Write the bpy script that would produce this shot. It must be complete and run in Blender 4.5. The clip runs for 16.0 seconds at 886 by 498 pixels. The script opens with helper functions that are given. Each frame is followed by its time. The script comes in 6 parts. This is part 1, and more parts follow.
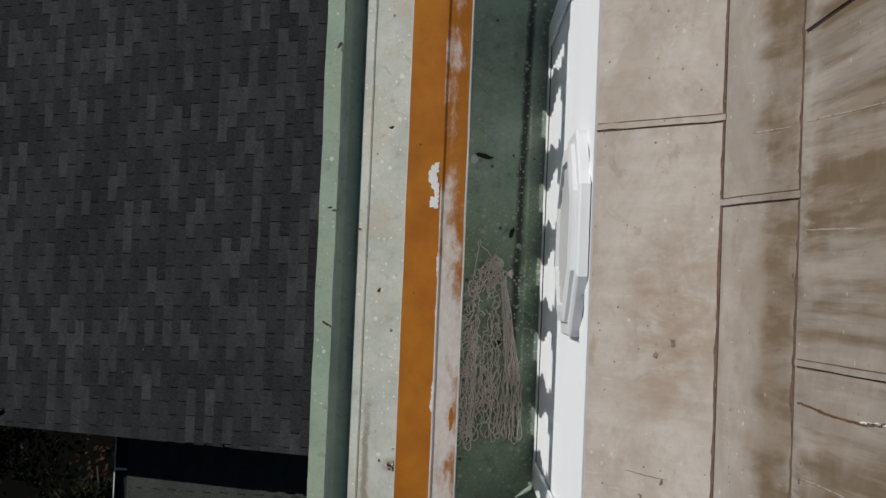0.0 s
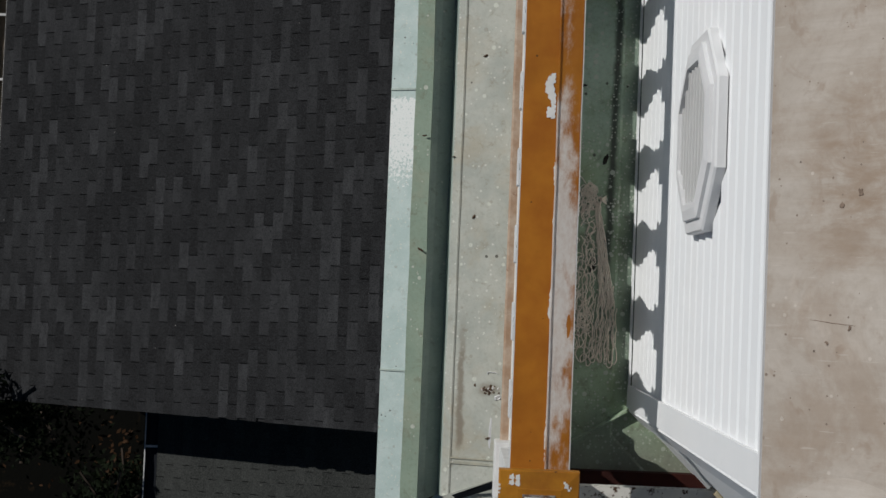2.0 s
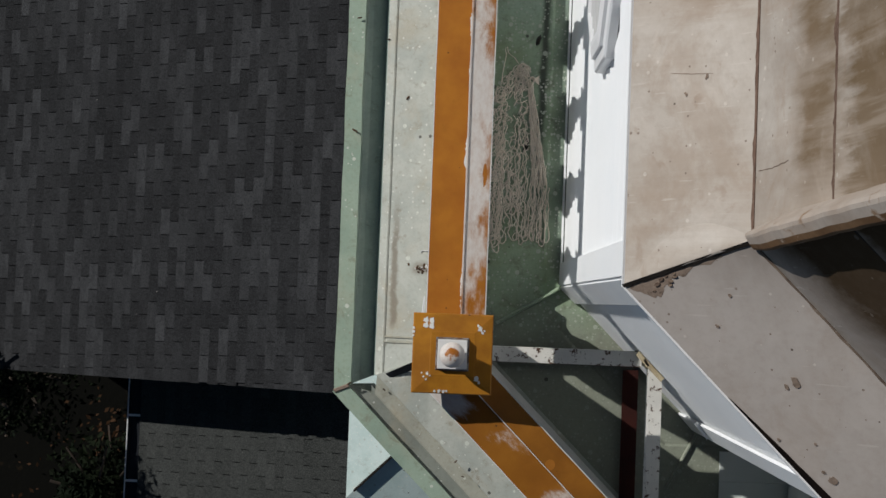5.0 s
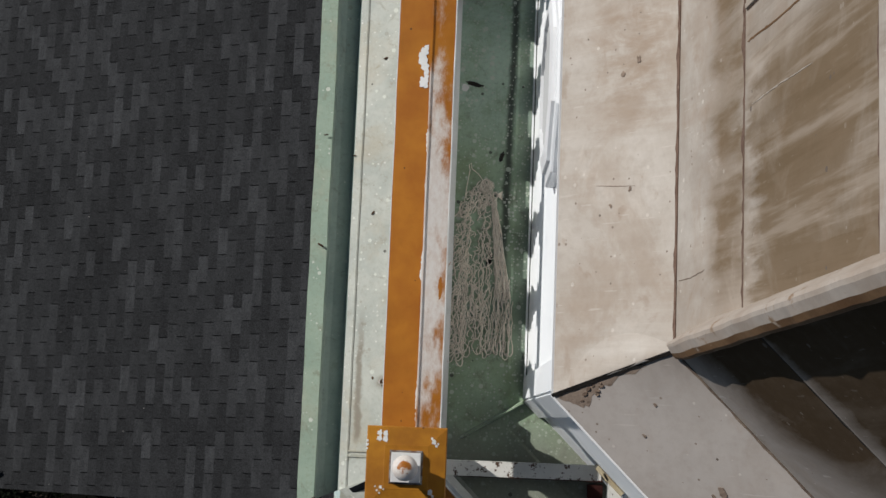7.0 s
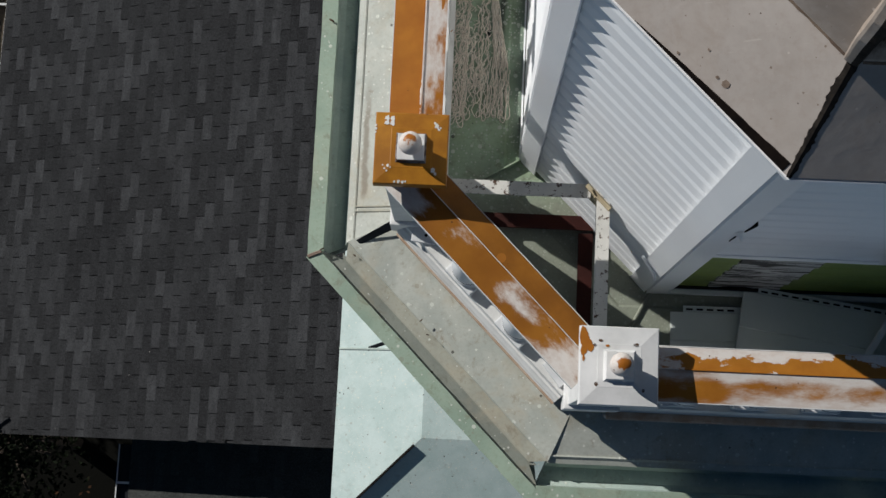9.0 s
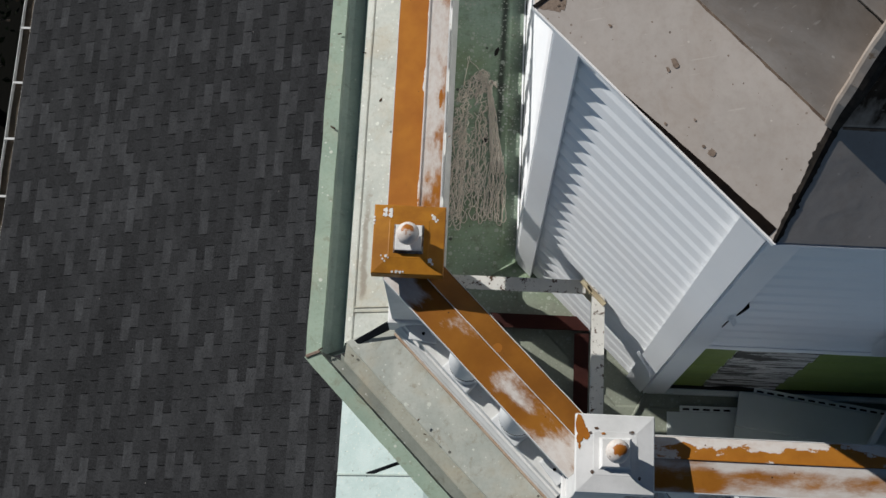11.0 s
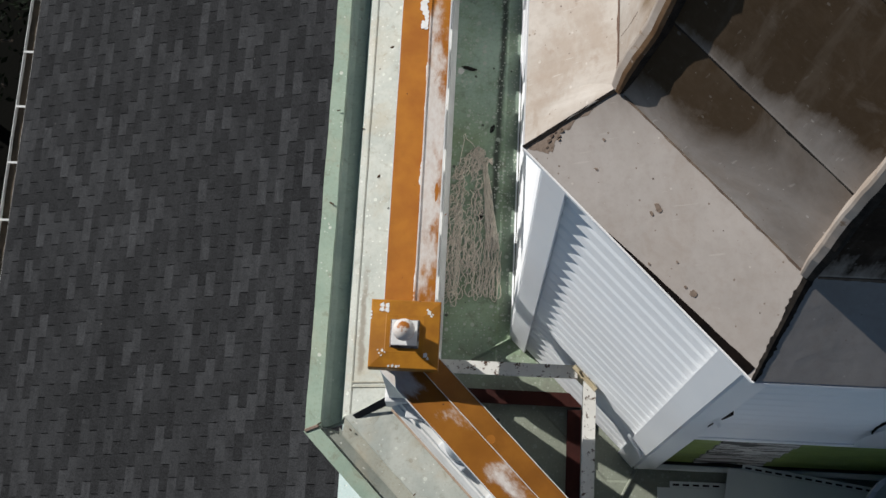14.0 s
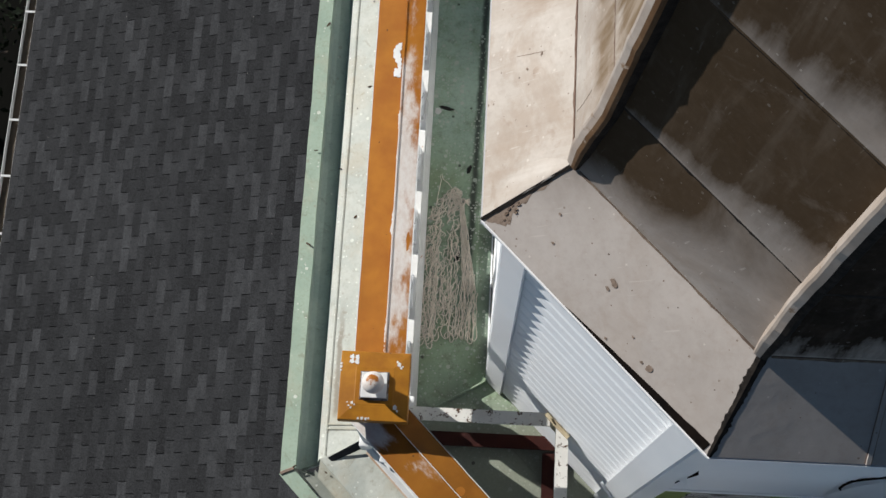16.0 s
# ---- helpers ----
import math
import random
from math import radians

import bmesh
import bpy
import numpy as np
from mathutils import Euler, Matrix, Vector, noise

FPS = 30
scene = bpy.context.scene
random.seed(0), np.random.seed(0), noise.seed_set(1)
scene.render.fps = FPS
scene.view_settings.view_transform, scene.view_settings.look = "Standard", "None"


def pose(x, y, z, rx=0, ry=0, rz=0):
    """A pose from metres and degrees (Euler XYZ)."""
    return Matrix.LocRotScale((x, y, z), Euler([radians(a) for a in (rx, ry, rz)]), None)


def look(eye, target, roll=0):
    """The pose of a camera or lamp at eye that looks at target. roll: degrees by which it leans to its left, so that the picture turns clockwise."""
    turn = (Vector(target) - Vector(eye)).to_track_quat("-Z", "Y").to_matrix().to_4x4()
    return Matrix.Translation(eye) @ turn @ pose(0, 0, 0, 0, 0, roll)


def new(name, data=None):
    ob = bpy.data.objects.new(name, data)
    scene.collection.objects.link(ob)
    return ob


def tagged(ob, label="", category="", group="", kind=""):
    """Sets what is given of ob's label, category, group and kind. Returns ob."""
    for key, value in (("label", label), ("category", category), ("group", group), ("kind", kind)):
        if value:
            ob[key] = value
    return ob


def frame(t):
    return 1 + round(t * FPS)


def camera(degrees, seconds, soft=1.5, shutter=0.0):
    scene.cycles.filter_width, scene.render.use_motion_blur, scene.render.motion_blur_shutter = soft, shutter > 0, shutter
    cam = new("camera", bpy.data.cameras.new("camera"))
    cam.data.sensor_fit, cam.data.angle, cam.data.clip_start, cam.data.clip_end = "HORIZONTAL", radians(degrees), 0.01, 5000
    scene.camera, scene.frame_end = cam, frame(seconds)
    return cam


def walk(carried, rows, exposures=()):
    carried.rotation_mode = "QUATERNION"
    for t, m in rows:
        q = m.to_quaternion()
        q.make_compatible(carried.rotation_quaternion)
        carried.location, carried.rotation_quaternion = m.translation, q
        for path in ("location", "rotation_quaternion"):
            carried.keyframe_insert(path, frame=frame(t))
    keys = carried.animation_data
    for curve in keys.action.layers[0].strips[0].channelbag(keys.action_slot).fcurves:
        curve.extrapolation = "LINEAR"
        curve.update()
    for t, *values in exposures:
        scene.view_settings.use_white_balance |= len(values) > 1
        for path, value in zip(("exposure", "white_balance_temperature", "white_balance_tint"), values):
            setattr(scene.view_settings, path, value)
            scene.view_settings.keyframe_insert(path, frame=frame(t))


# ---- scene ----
cam = camera(37.645, 16.0)
PATH = [
    (0.0, pose(0.0789, 0.9728, 5.1358, 2.012, 0.485, 2.354)),
    (0.5, pose(0.1732, 0.8502, 5.1682, 2.009, 0.409, 2.252)),
    (1.0, pose(0.0227, 0.7799, 5.1868, 1.992, 0.451, 2.212)),
    (1.5, pose(-0.1911, 0.7576, 5.1666, 1.950, 0.534, 2.132)),
    (2.0, pose(-0.2843, 0.6692, 5.1829, 1.955, 0.521, 2.215)),
    (2.5, pose(-0.2941, 0.5019, 5.1398, 1.915, 0.607, 2.177)),
    (3.0, pose(-0.2594, 0.3747, 5.1217, 1.929, 0.655, 2.269)),
    (3.5, pose(-0.1885, 0.2990, 5.1506, 1.880, 0.654, 2.308)),
    (3.7, pose(-0.1521, 0.2714, 5.1721, 1.837, 0.655, 2.161)),
    (6.0, pose(0.1380, 0.1518, 5.2003, 4.339, 0.644, 2.325)),
    (6.5, pose(0.1972, 0.1524, 5.1997, 7.487, 0.626, 2.364)),
    (7.0, pose(0.1599, 0.1548, 5.2253, 7.474, 0.665, 2.262)),
    (7.5, pose(0.1547, 0.1491, 5.2372, 7.478, 0.695, 2.300)),
    (8.0, pose(0.1838, -0.0835, 5.3964, 7.480, 0.613, 2.379)),
    (8.2, pose(0.2083, -0.3381, 5.4408, 7.494, 0.569, 2.635)),
    (10.3, pose(0.1995, -1.3060, 5.4357, 15.217, 0.610, 2.694)),
    (10.5, pose(0.2036, -1.3044, 5.4584, 15.724, 0.582, 2.740)),
    (11.0, pose(0.2264, -1.2539, 5.4661, 15.733, 0.575, 2.769)),
    (11.5, pose(0.2293, -1.1889, 5.4711, 15.709, 0.584, 2.758)),
    (12.0, pose(0.2281, -1.1149, 5.4701, 15.726, 0.586, 2.799)),
    (12.5, pose(0.2195, -1.0557, 5.4618, 15.724, 0.604, 2.786)),
    (13.0, pose(0.2063, -1.0152, 5.4505, 15.723, 0.606, 2.851)),
    (13.5, pose(0.2154, -0.9769, 5.4767, 15.759, 0.574, 2.911)),
    (14.0, pose(0.2358, -0.9640, 5.6837, 15.759, 0.590, 2.886)),
    (14.5, pose(0.2489, -0.9721, 5.7572, 15.763, 0.594, 2.869)),
    (15.0, pose(0.2668, -0.9623, 5.7540, 15.778, 0.565, 2.986)),
    (15.5, pose(0.2987, -0.8997, 5.7438, 15.781, 0.577, 2.984)),
    (16.0, pose(0.3385, -0.7822, 5.7339, 15.805, 0.610, 2.931)),
]
walk(cam, PATH, [(t, stops, 5480, 11) for t, stops in ((0.0, -0.63), (1.0, -0.56), (2.0, -0.79), (2.6, -0.82), (3.0, -0.70), (3.7, -0.65), (6.0, -0.32), (8.0, -0.27), (11.0, -0.13), (13.5, -0.01), (16.0, 0.18))])

# ---- light ----
TO_SUN = Vector((-1.40, 0.89, 1.0)).normalized()
world = bpy.data.worlds.new("sky")
scene.world = world
world.use_nodes = True
wn = world.node_tree.nodes
sky = wn.new("ShaderNodeTexSky")
sky.sky_type = "NISHITA"
sky.sun_disc = False
sky.dust_density = 0.0
sky.ozone_density = 4.0
sky.sun_elevation = math.asin(TO_SUN.z)
sky.sun_rotation = math.atan2(TO_SUN.x, TO_SUN.y)
wn["Background"].inputs["Strength"].default_value = 0.0185
clear = wn.new("ShaderNodeMix")  # a clear mountain-blue sky
clear.data_type, clear.blend_type = "RGBA", "MULTIPLY"
clear.inputs["Factor"].default_value = 1.0
clear.inputs["B"].default_value = (0.80, 0.95, 1.0, 1)
world.node_tree.links.new(sky.outputs[0], clear.inputs["A"])
world.node_tree.links.new(clear.outputs["Result"], wn["Background"].inputs["Color"])
sun = new("sun", bpy.data.lights.new("sun", "SUN"))
sun.data.energy = 5.3
sun.data.angle = radians(0.53)
sun.data.color = (1.0, 0.885, 0.71)
sun.matrix_world = look(TO_SUN * 30, (0, 0, 0))


# ---- materials ----
class Nodes:
    """A short way to write node trees."""

    def __init__(self, name):
        self.mat = bpy.data.materials.new(name)
        self.mat.use_nodes = True
        self.tree = self.mat.node_tree
        self.bsdf = self.tree.nodes["Principled BSDF"]
        self.pos = self.tree.nodes.new("ShaderNodeNewGeometry").outputs["Position"]

    def put(self, socket, value):
        if isinstance(value, bpy.types.NodeSocket):
            self.tree.links.new(value, socket)
        elif isinstance(value, tuple) and len(value) == 3 and socket.type == "RGBA":
            socket.default_value = (*value, 1)
        else:
            socket.default_value = value

    def math(self, op, a, b=0.0, clamp=False):
        n = self.tree.nodes.new("ShaderNodeMath")
        n.operation, n.use_clamp = op, clamp
        self.put(n.inputs[0], a)
        self.put(n.inputs[1], b)
        return n.outputs[0]

    def stretch(self, scale, turn=(0, 0, 0)):
        n = self.tree.nodes.new("ShaderNodeMapping")
        n.inputs["Scale"].default_value = scale
        n.inputs["Rotation"].default_value = turn
        self.tree.links.new(self.pos, n.inputs["Vector"])
        return n.outputs[0]

    def noise(self, scale, detail=4.0, rough=0.6, vector=None, warp=0.0):
        n = self.tree.nodes.new("ShaderNodeTexNoise")
        self.tree.links.new(vector or self.pos, n.inputs["Vector"])
        n.inputs["Scale"].default_value, n.inputs["Detail"].default_value = scale, detail
        n.inputs["Roughness"].default_value, n.inputs["Distortion"].default_value = rough, warp
        return n.outputs["Fac"]

    def ramp(self, fac, lo, hi, soft=True):
        """0 at lo and 1 at hi."""
        n = self.tree.nodes.new("ShaderNodeMapRange")
        n.interpolation_type = "SMOOTHSTEP" if soft else "LINEAR"
        self.put(n.inputs["Value"], fac)
        n.inputs["From Min"].default_value, n.inputs["From Max"].default_value = lo, hi
        return n.outputs["Result"]

    def mix(self, fac, a, b):
        n = self.tree.nodes.new("ShaderNodeMix")
        n.data_type = "RGBA"
        self.put(n.inputs["Factor"], fac)
        self.put(n.inputs["A"], a)
        self.put(n.inputs["B"], b)
        return n.outputs["Result"]

    def specks(self, scale, size, share):
        """Round specks: cells of a Voronoi pattern, a share of which carry a dot."""
        n = self.tree.nodes.new("ShaderNodeTexVoronoi")
        self.tree.links.new(self.pos, n.inputs["Vector"])
        n.inputs["Scale"].default_value = scale
        sep = self.tree.nodes.new("ShaderNodeSeparateColor")
        self.tree.links.new(n.outputs["Color"], sep.inputs[0])
        radius = self.math("MULTIPLY", sep.outputs[1], size)
        dot = self.math("LESS_THAN", n.outputs["Distance"], radius)
        return self.math("MULTIPLY", dot, self.math("LESS_THAN", sep.outputs[0], share))

    def axis(self, n):
        sep = self.tree.nodes.new("ShaderNodeSeparateXYZ")
        self.tree.links.new(self.pos, sep.inputs[0])
        return sep.outputs[n]

    def join(self, x, y, z=0.0):
        n = self.tree.nodes.new("ShaderNodeCombineXYZ")
        for k, value in enumerate((x, y, z)):
            self.put(n.inputs[k], value)
        return n.outputs[0]

    def piece(self):
        """A random number for each object."""
        return self.tree.nodes.new("ShaderNodeObjectInfo").outputs["Random"]

    def island(self):
        return self.tree.nodes.new("ShaderNodeNewGeometry").outputs["Random Per Island"]

    def end(self, colour, rough=0.6, metal=0.0, height=None, bump=0.2, depth=0.004, spec=0.5):
        self.put(self.bsdf.inputs["Base Color"], colour)
        self.put(self.bsdf.inputs["Roughness"], rough)
        self.put(self.bsdf.inputs["Metallic"], metal)
        self.bsdf.inputs["Specular IOR Level"].default_value = spec
        if height is not None:
            b = self.tree.nodes.new("ShaderNodeBump")
            b.inputs["Strength"].default_value, b.inputs["Distance"].default_value = bump, depth
            self.tree.links.new(height, b.inputs["Height"])
            self.tree.links.new(b.outputs[0], self.bsdf.inputs["Normal"])
        return self.mat


def plain(name, a, b, scale=8.0, rough=0.6, metal=0.0, bump=0.2, c=None, share=0.62, fine=60.0, stretch=None, spec=0.5):
    """Two shades in large clouds, a third in stains, and a fine grain."""
    n = Nodes(name)
    v = n.stretch(stretch) if stretch else None
    cloud = n.ramp(n.noise(scale, 5, 0.62, v), 0.32, 0.68)
    col = n.mix(cloud, a, b)
    grain = n.noise(fine, 3, 0.7, v)
    if c is not None:
        col = n.mix(n.ramp(n.noise(scale * 2.3, 7, 0.7, v, 0.4), share, share + 0.09), col, c)
    col = n.mix(n.math("MULTIPLY", n.ramp(grain, 0.35, 0.75), 0.22), col, tuple(x * 0.55 for x in a))
    return n.end(col, rough, metal, grain, bump, 0.002, spec)


def roof_paint(name, axis_along, seed, brown, strength, f2, f3, reach, least=0.70, spotty=1.0, waver=0.50, lean=0.0):
    """Old tan roof paint with brown weather stains above each fold (at heights f2, f3), and pale scuffs."""
    n = Nodes(name)
    run = n.stretch((2.0, 8.0, 1.6) if axis_along == "y" else (8.0, 8.0, 1.6))
    streak = n.noise(1.7, 6, 0.62, run)
    blot = n.noise(3.1 + seed, 7, 0.68, None, 0.5)
    fine = n.noise(45, 4, 0.7)
    z = n.axis(2)
    col = n.mix(n.ramp(blot, 0.36, 0.66), (0.505, 0.460, 0.407), (0.415, 0.366, 0.313)) if axis_along == "y" else n.mix(n.ramp(blot, 0.30, 0.70), (0.445, 0.40, 0.362), (0.385, 0.342, 0.305))
    wob = n.math("MULTIPLY", n.math("SUBTRACT", streak, 0.5), waver)
    wide = n.math("MULTIPLY", n.math("SUBTRACT", n.noise(1.35, 3, 0.5), 0.5), 0.40)
    zw = n.math("ADD", z, wob)
    zb = n.math("ADD", n.math("ADD", z, n.math("MULTIPLY", wob, 0.45)), wide)
    if lean:
        # the stains reach further down near the weather hip
        tilt = n.math("MULTIPLY", n.math("SUBTRACT", n.math("SUBTRACT", n.axis(0), n.axis(1)), 0.727), -lean)
        zb, zw = n.math("ADD", zb, tilt), n.math("ADD", zw, n.math("MULTIPLY", tilt, 0.85))
    if axis_along == "y":
        # a brown stripe along the middle of the second sheet, scalloped below
        stripe = n.math("ABSOLUTE", n.math("SUBTRACT", n.math("ADD", z, n.math("MULTIPLY", wob, 0.35)), f2 - 0.080))
        low = n.math("MULTIPLY", n.ramp(stripe, 0.125, 0.035), n.math("ADD", 0.68, n.math("MULTIPLY", n.ramp(n.noise(1.0, 6, 0.7, n.stretch((3.0, 13.0, 3.0)), 0.4), 0.34, 0.62), 0.32)))
    else:
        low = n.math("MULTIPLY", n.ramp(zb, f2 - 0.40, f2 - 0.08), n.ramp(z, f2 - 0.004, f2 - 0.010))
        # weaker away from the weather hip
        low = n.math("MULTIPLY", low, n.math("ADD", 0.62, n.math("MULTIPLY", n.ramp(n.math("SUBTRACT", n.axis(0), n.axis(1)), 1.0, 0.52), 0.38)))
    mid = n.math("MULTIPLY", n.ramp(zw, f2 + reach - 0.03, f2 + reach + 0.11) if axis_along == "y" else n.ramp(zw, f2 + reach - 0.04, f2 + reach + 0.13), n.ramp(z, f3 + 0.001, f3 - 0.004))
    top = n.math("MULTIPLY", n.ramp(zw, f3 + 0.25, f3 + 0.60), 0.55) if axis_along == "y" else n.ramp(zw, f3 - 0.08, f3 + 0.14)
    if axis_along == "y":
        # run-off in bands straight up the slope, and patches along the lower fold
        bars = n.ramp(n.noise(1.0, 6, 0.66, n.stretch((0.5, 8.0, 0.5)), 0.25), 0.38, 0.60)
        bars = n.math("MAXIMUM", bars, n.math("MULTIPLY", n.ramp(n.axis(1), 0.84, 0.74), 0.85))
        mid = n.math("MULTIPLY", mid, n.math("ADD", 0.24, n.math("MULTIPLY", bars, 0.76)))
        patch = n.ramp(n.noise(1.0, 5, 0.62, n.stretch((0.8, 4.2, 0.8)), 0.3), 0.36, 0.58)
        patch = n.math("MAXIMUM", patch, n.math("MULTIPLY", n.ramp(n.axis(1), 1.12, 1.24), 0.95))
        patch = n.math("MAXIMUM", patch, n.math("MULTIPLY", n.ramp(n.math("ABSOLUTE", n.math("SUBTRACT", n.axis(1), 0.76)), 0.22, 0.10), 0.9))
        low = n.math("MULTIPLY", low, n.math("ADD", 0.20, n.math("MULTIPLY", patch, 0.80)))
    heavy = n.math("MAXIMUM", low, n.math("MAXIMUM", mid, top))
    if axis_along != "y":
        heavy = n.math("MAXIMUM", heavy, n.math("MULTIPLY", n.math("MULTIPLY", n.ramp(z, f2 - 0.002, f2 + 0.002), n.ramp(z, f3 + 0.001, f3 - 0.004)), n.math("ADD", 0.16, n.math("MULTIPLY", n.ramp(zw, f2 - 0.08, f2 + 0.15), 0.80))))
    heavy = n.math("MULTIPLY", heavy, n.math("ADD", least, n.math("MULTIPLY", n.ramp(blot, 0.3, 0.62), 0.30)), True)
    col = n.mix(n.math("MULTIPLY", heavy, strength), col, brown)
    thin = n.math("SUBTRACT", 1.0, n.math("MULTIPLY", heavy, 0.8))
    if axis_along == "y":
        # faint run-off streaks, and a browner stretch in the middle of the eave sheet
        lines = n.ramp(n.noise(1.0, 7, 0.68, n.stretch((0.7, 12.0, 0.7)), 0.3), 0.42, 0.66)
        col = n.mix(n.math("MULTIPLY", n.math("MULTIPLY", lines, thin), 0.42), col, (0.34, 0.275, 0.215))
        middle = n.math("MULTIPLY", n.ramp(n.math("ABSOLUTE", n.math("SUBTRACT", n.axis(1), 0.95)), 0.30, 0.06), n.ramp(n.math("ABSOLUTE", n.math("SUBTRACT", z, 2.635)), 0.10, 0.02))
        middle = n.math("MULTIPLY", middle, n.ramp(n.noise(9, 6, 0.68, n.stretch((0.8, 1.6, 0.8)), 0.4), 0.40, 0.64))
        col = n.mix(n.math("MULTIPLY", middle, 0.55), col, (0.25, 0.165, 0.095))
        second = n.math("MULTIPLY", n.ramp(z, 2.706, 2.712), n.math("ADD", 0.20, n.math("MULTIPLY", n.ramp(blot, 0.34, 0.66), 0.30)))
        col = n.mix(n.math("MULTIPLY", second, thin), col, (0.24, 0.20, 0.165))
    else:
        # the second sheet is darker all over
        sheet_tone = n.math("MULTIPLY", n.ramp(z, 2.708, 2.714), n.math("ADD", 0.30, n.math("MULTIPLY", n.ramp(blot, 0.36, 0.64), 0.32)))
        sheet_tone = n.math("MAXIMUM", sheet_tone, n.math("MULTIPLY", n.ramp(z, f3 - 0.002, f3 + 0.002), 0.45))
        col = n.mix(n.math("MULTIPLY", sheet_tone, thin), col, (0.15, 0.118, 0.092))
    light = n.ramp(n.noise(7.5, 6, 0.6, None, 0.9), 0.58, 0.72)
    col = n.mix(n.math("MULTIPLY", n.math("MULTIPLY", light, thin), 0.40 * spotty), col, (0.58, 0.52, 0.455))
    stain = n.ramp(n.noise(4.2, 7, 0.68, n.stretch((1.4, 0.9, 1.0), (0.4, 0.2, 0.3)), 0.4), 0.45, 0.62)
    col = n.mix(n.math("MULTIPLY", n.math("MULTIPLY", stain, thin), 0.38 * spotty), col, (0.28, 0.20, 0.135))
    spot = n.ramp(n.noise(13, 5, 0.6, n.stretch((1.0, 0.7, 1.0)), 0.5), 0.56, 0.68)
    col = n.mix(n.math("MULTIPLY", n.math("MULTIPLY", spot, thin), 0.40 * spotty), col, (0.26, 0.18, 0.12))
    wash = n.noise(2.0, 5, 0.6, n.stretch((0.9, 11.0, 0.9) if axis_along == "y" else (7.0, 7.0, 0.8)), 0.2)
    above = n.math("MULTIPLY", n.ramp(z, f2 - 0.12, f2 + 0.05), 0.30 if axis_along == "y" else 0.06)
    col = n.mix(n.math("MULTIPLY", n.ramp(wash, 0.50, 0.66), above), col, (0.50, 0.43, 0.36))
    col = n.mix(n.math("MULTIPLY", n.ramp(wash, 0.46, 0.34), above), col, tuple(c * 0.75 for c in brown))
    col = n.mix(n.specks(30, 0.17, 0.07), col, (0.13, 0.105, 0.085))
    col = n.mix(n.math("MULTIPLY", n.specks(70, 0.22, 0.16), thin), col, (0.22, 0.175, 0.14))
    col = n.mix(n.math("MULTIPLY", n.specks(52, 0.24, 0.12), n.math("MULTIPLY", thin, 0.6)), col, (0.60, 0.55, 0.49))
    scratch = n.noise(5, 2, 0.4, n.stretch((1.0, 30.0, 4.0), (0.0, 0.0, 0.25)))
    col = n.mix(n.math("MULTIPLY", n.math("MULTIPLY", n.ramp(scratch, 0.70, 0.76), thin), 0.35), col, (0.58, 0.53, 0.48))
    col = n.mix(n.math("MULTIPLY", n.math("MULTIPLY", n.ramp(fine, 0.4, 0.8), thin), 0.25), col, (0.27, 0.215, 0.17))
    h = n.math("ADD", n.math("MULTIPLY", n.noise(6, 3, 0.5), 1.0), n.math("MULTIPLY", fine, 0.12))
    mat = n.end(col, n.math("ADD", 0.6, n.math("MULTIPLY", heavy, 0.3)), 0.0, h, 0.22 if axis_along != "y" else 0.4, 0.014, 0.22)
    # the rusty parts have no gloss left
    n.put(n.bsdf.inputs["Specular IOR Level"], n.math("MULTIPLY", n.math("SUBTRACT", 1.0, heavy), 0.16))
    return mat


def old_copper(name, a, b, dirt, speck=0.16, rough=0.6, warm=0.0, stain=None, flakes=None):
    """Painted, verdigris-like sheet metal with lichen specks and dirty edges."""
    n = Nodes(name)
    col = n.mix(n.ramp(n.noise(4.5, 6, 0.65), 0.35, 0.65), a, b)
    col = n.mix(n.math("MULTIPLY", n.ramp(n.noise(16, 7, 0.72, None, 0.6), 0.54, 0.72), 0.6), col, dirt)
    if warm:
        col = n.mix(n.math("MULTIPLY", n.ramp(n.noise(3.2, 6, 0.66, None, 0.3), 0.48, 0.66), warm), col, (0.42, 0.36, 0.25))
        col = n.mix(n.math("MULTIPLY", n.ramp(n.noise(8.0, 6, 0.7, None, 0.5), 0.60, 0.70), warm), col, (0.20, 0.15, 0.09))
    col = n.mix(n.math("MULTIPLY", n.specks(30, 0.30, speck), 0.8), col, (0.62, 0.64, 0.56))
    col = n.mix(n.math("MULTIPLY", n.specks(75, 0.28, speck), 0.7), col, (0.58, 0.60, 0.52))
    col = n.mix(n.math("MULTIPLY", n.specks(24, 0.22, speck * 0.35), 0.85), col, (0.05, 0.045, 0.035))
    col = n.mix(n.math("MULTIPLY", n.specks(48, 0.26, speck * 2.2), 0.75), col, (0.66, 0.66, 0.60))
    col = n.mix(n.math("MULTIPLY", n.specks(19, 0.24, speck * 0.9), 0.38), col, (0.24, 0.21, 0.15))
    if stain:
        col = n.mix(stain(n), col, (0.17, 0.135, 0.09))
    # white chips; on the ledge they also paint its glare
    if flakes:
        col = n.mix(flakes(n), col, (0.80, 0.82, 0.79))
    fine = n.noise(70, 4, 0.7)
    col = n.mix(n.math("MULTIPLY", n.ramp(fine, 0.45, 0.8), 0.3), col, dirt)
    h = n.math("ADD", n.noise(5, 3, 0.5), n.math("MULTIPLY", fine, 0.15))
    return n.end(col, rough, 0.0, h, 0.3, 0.008)


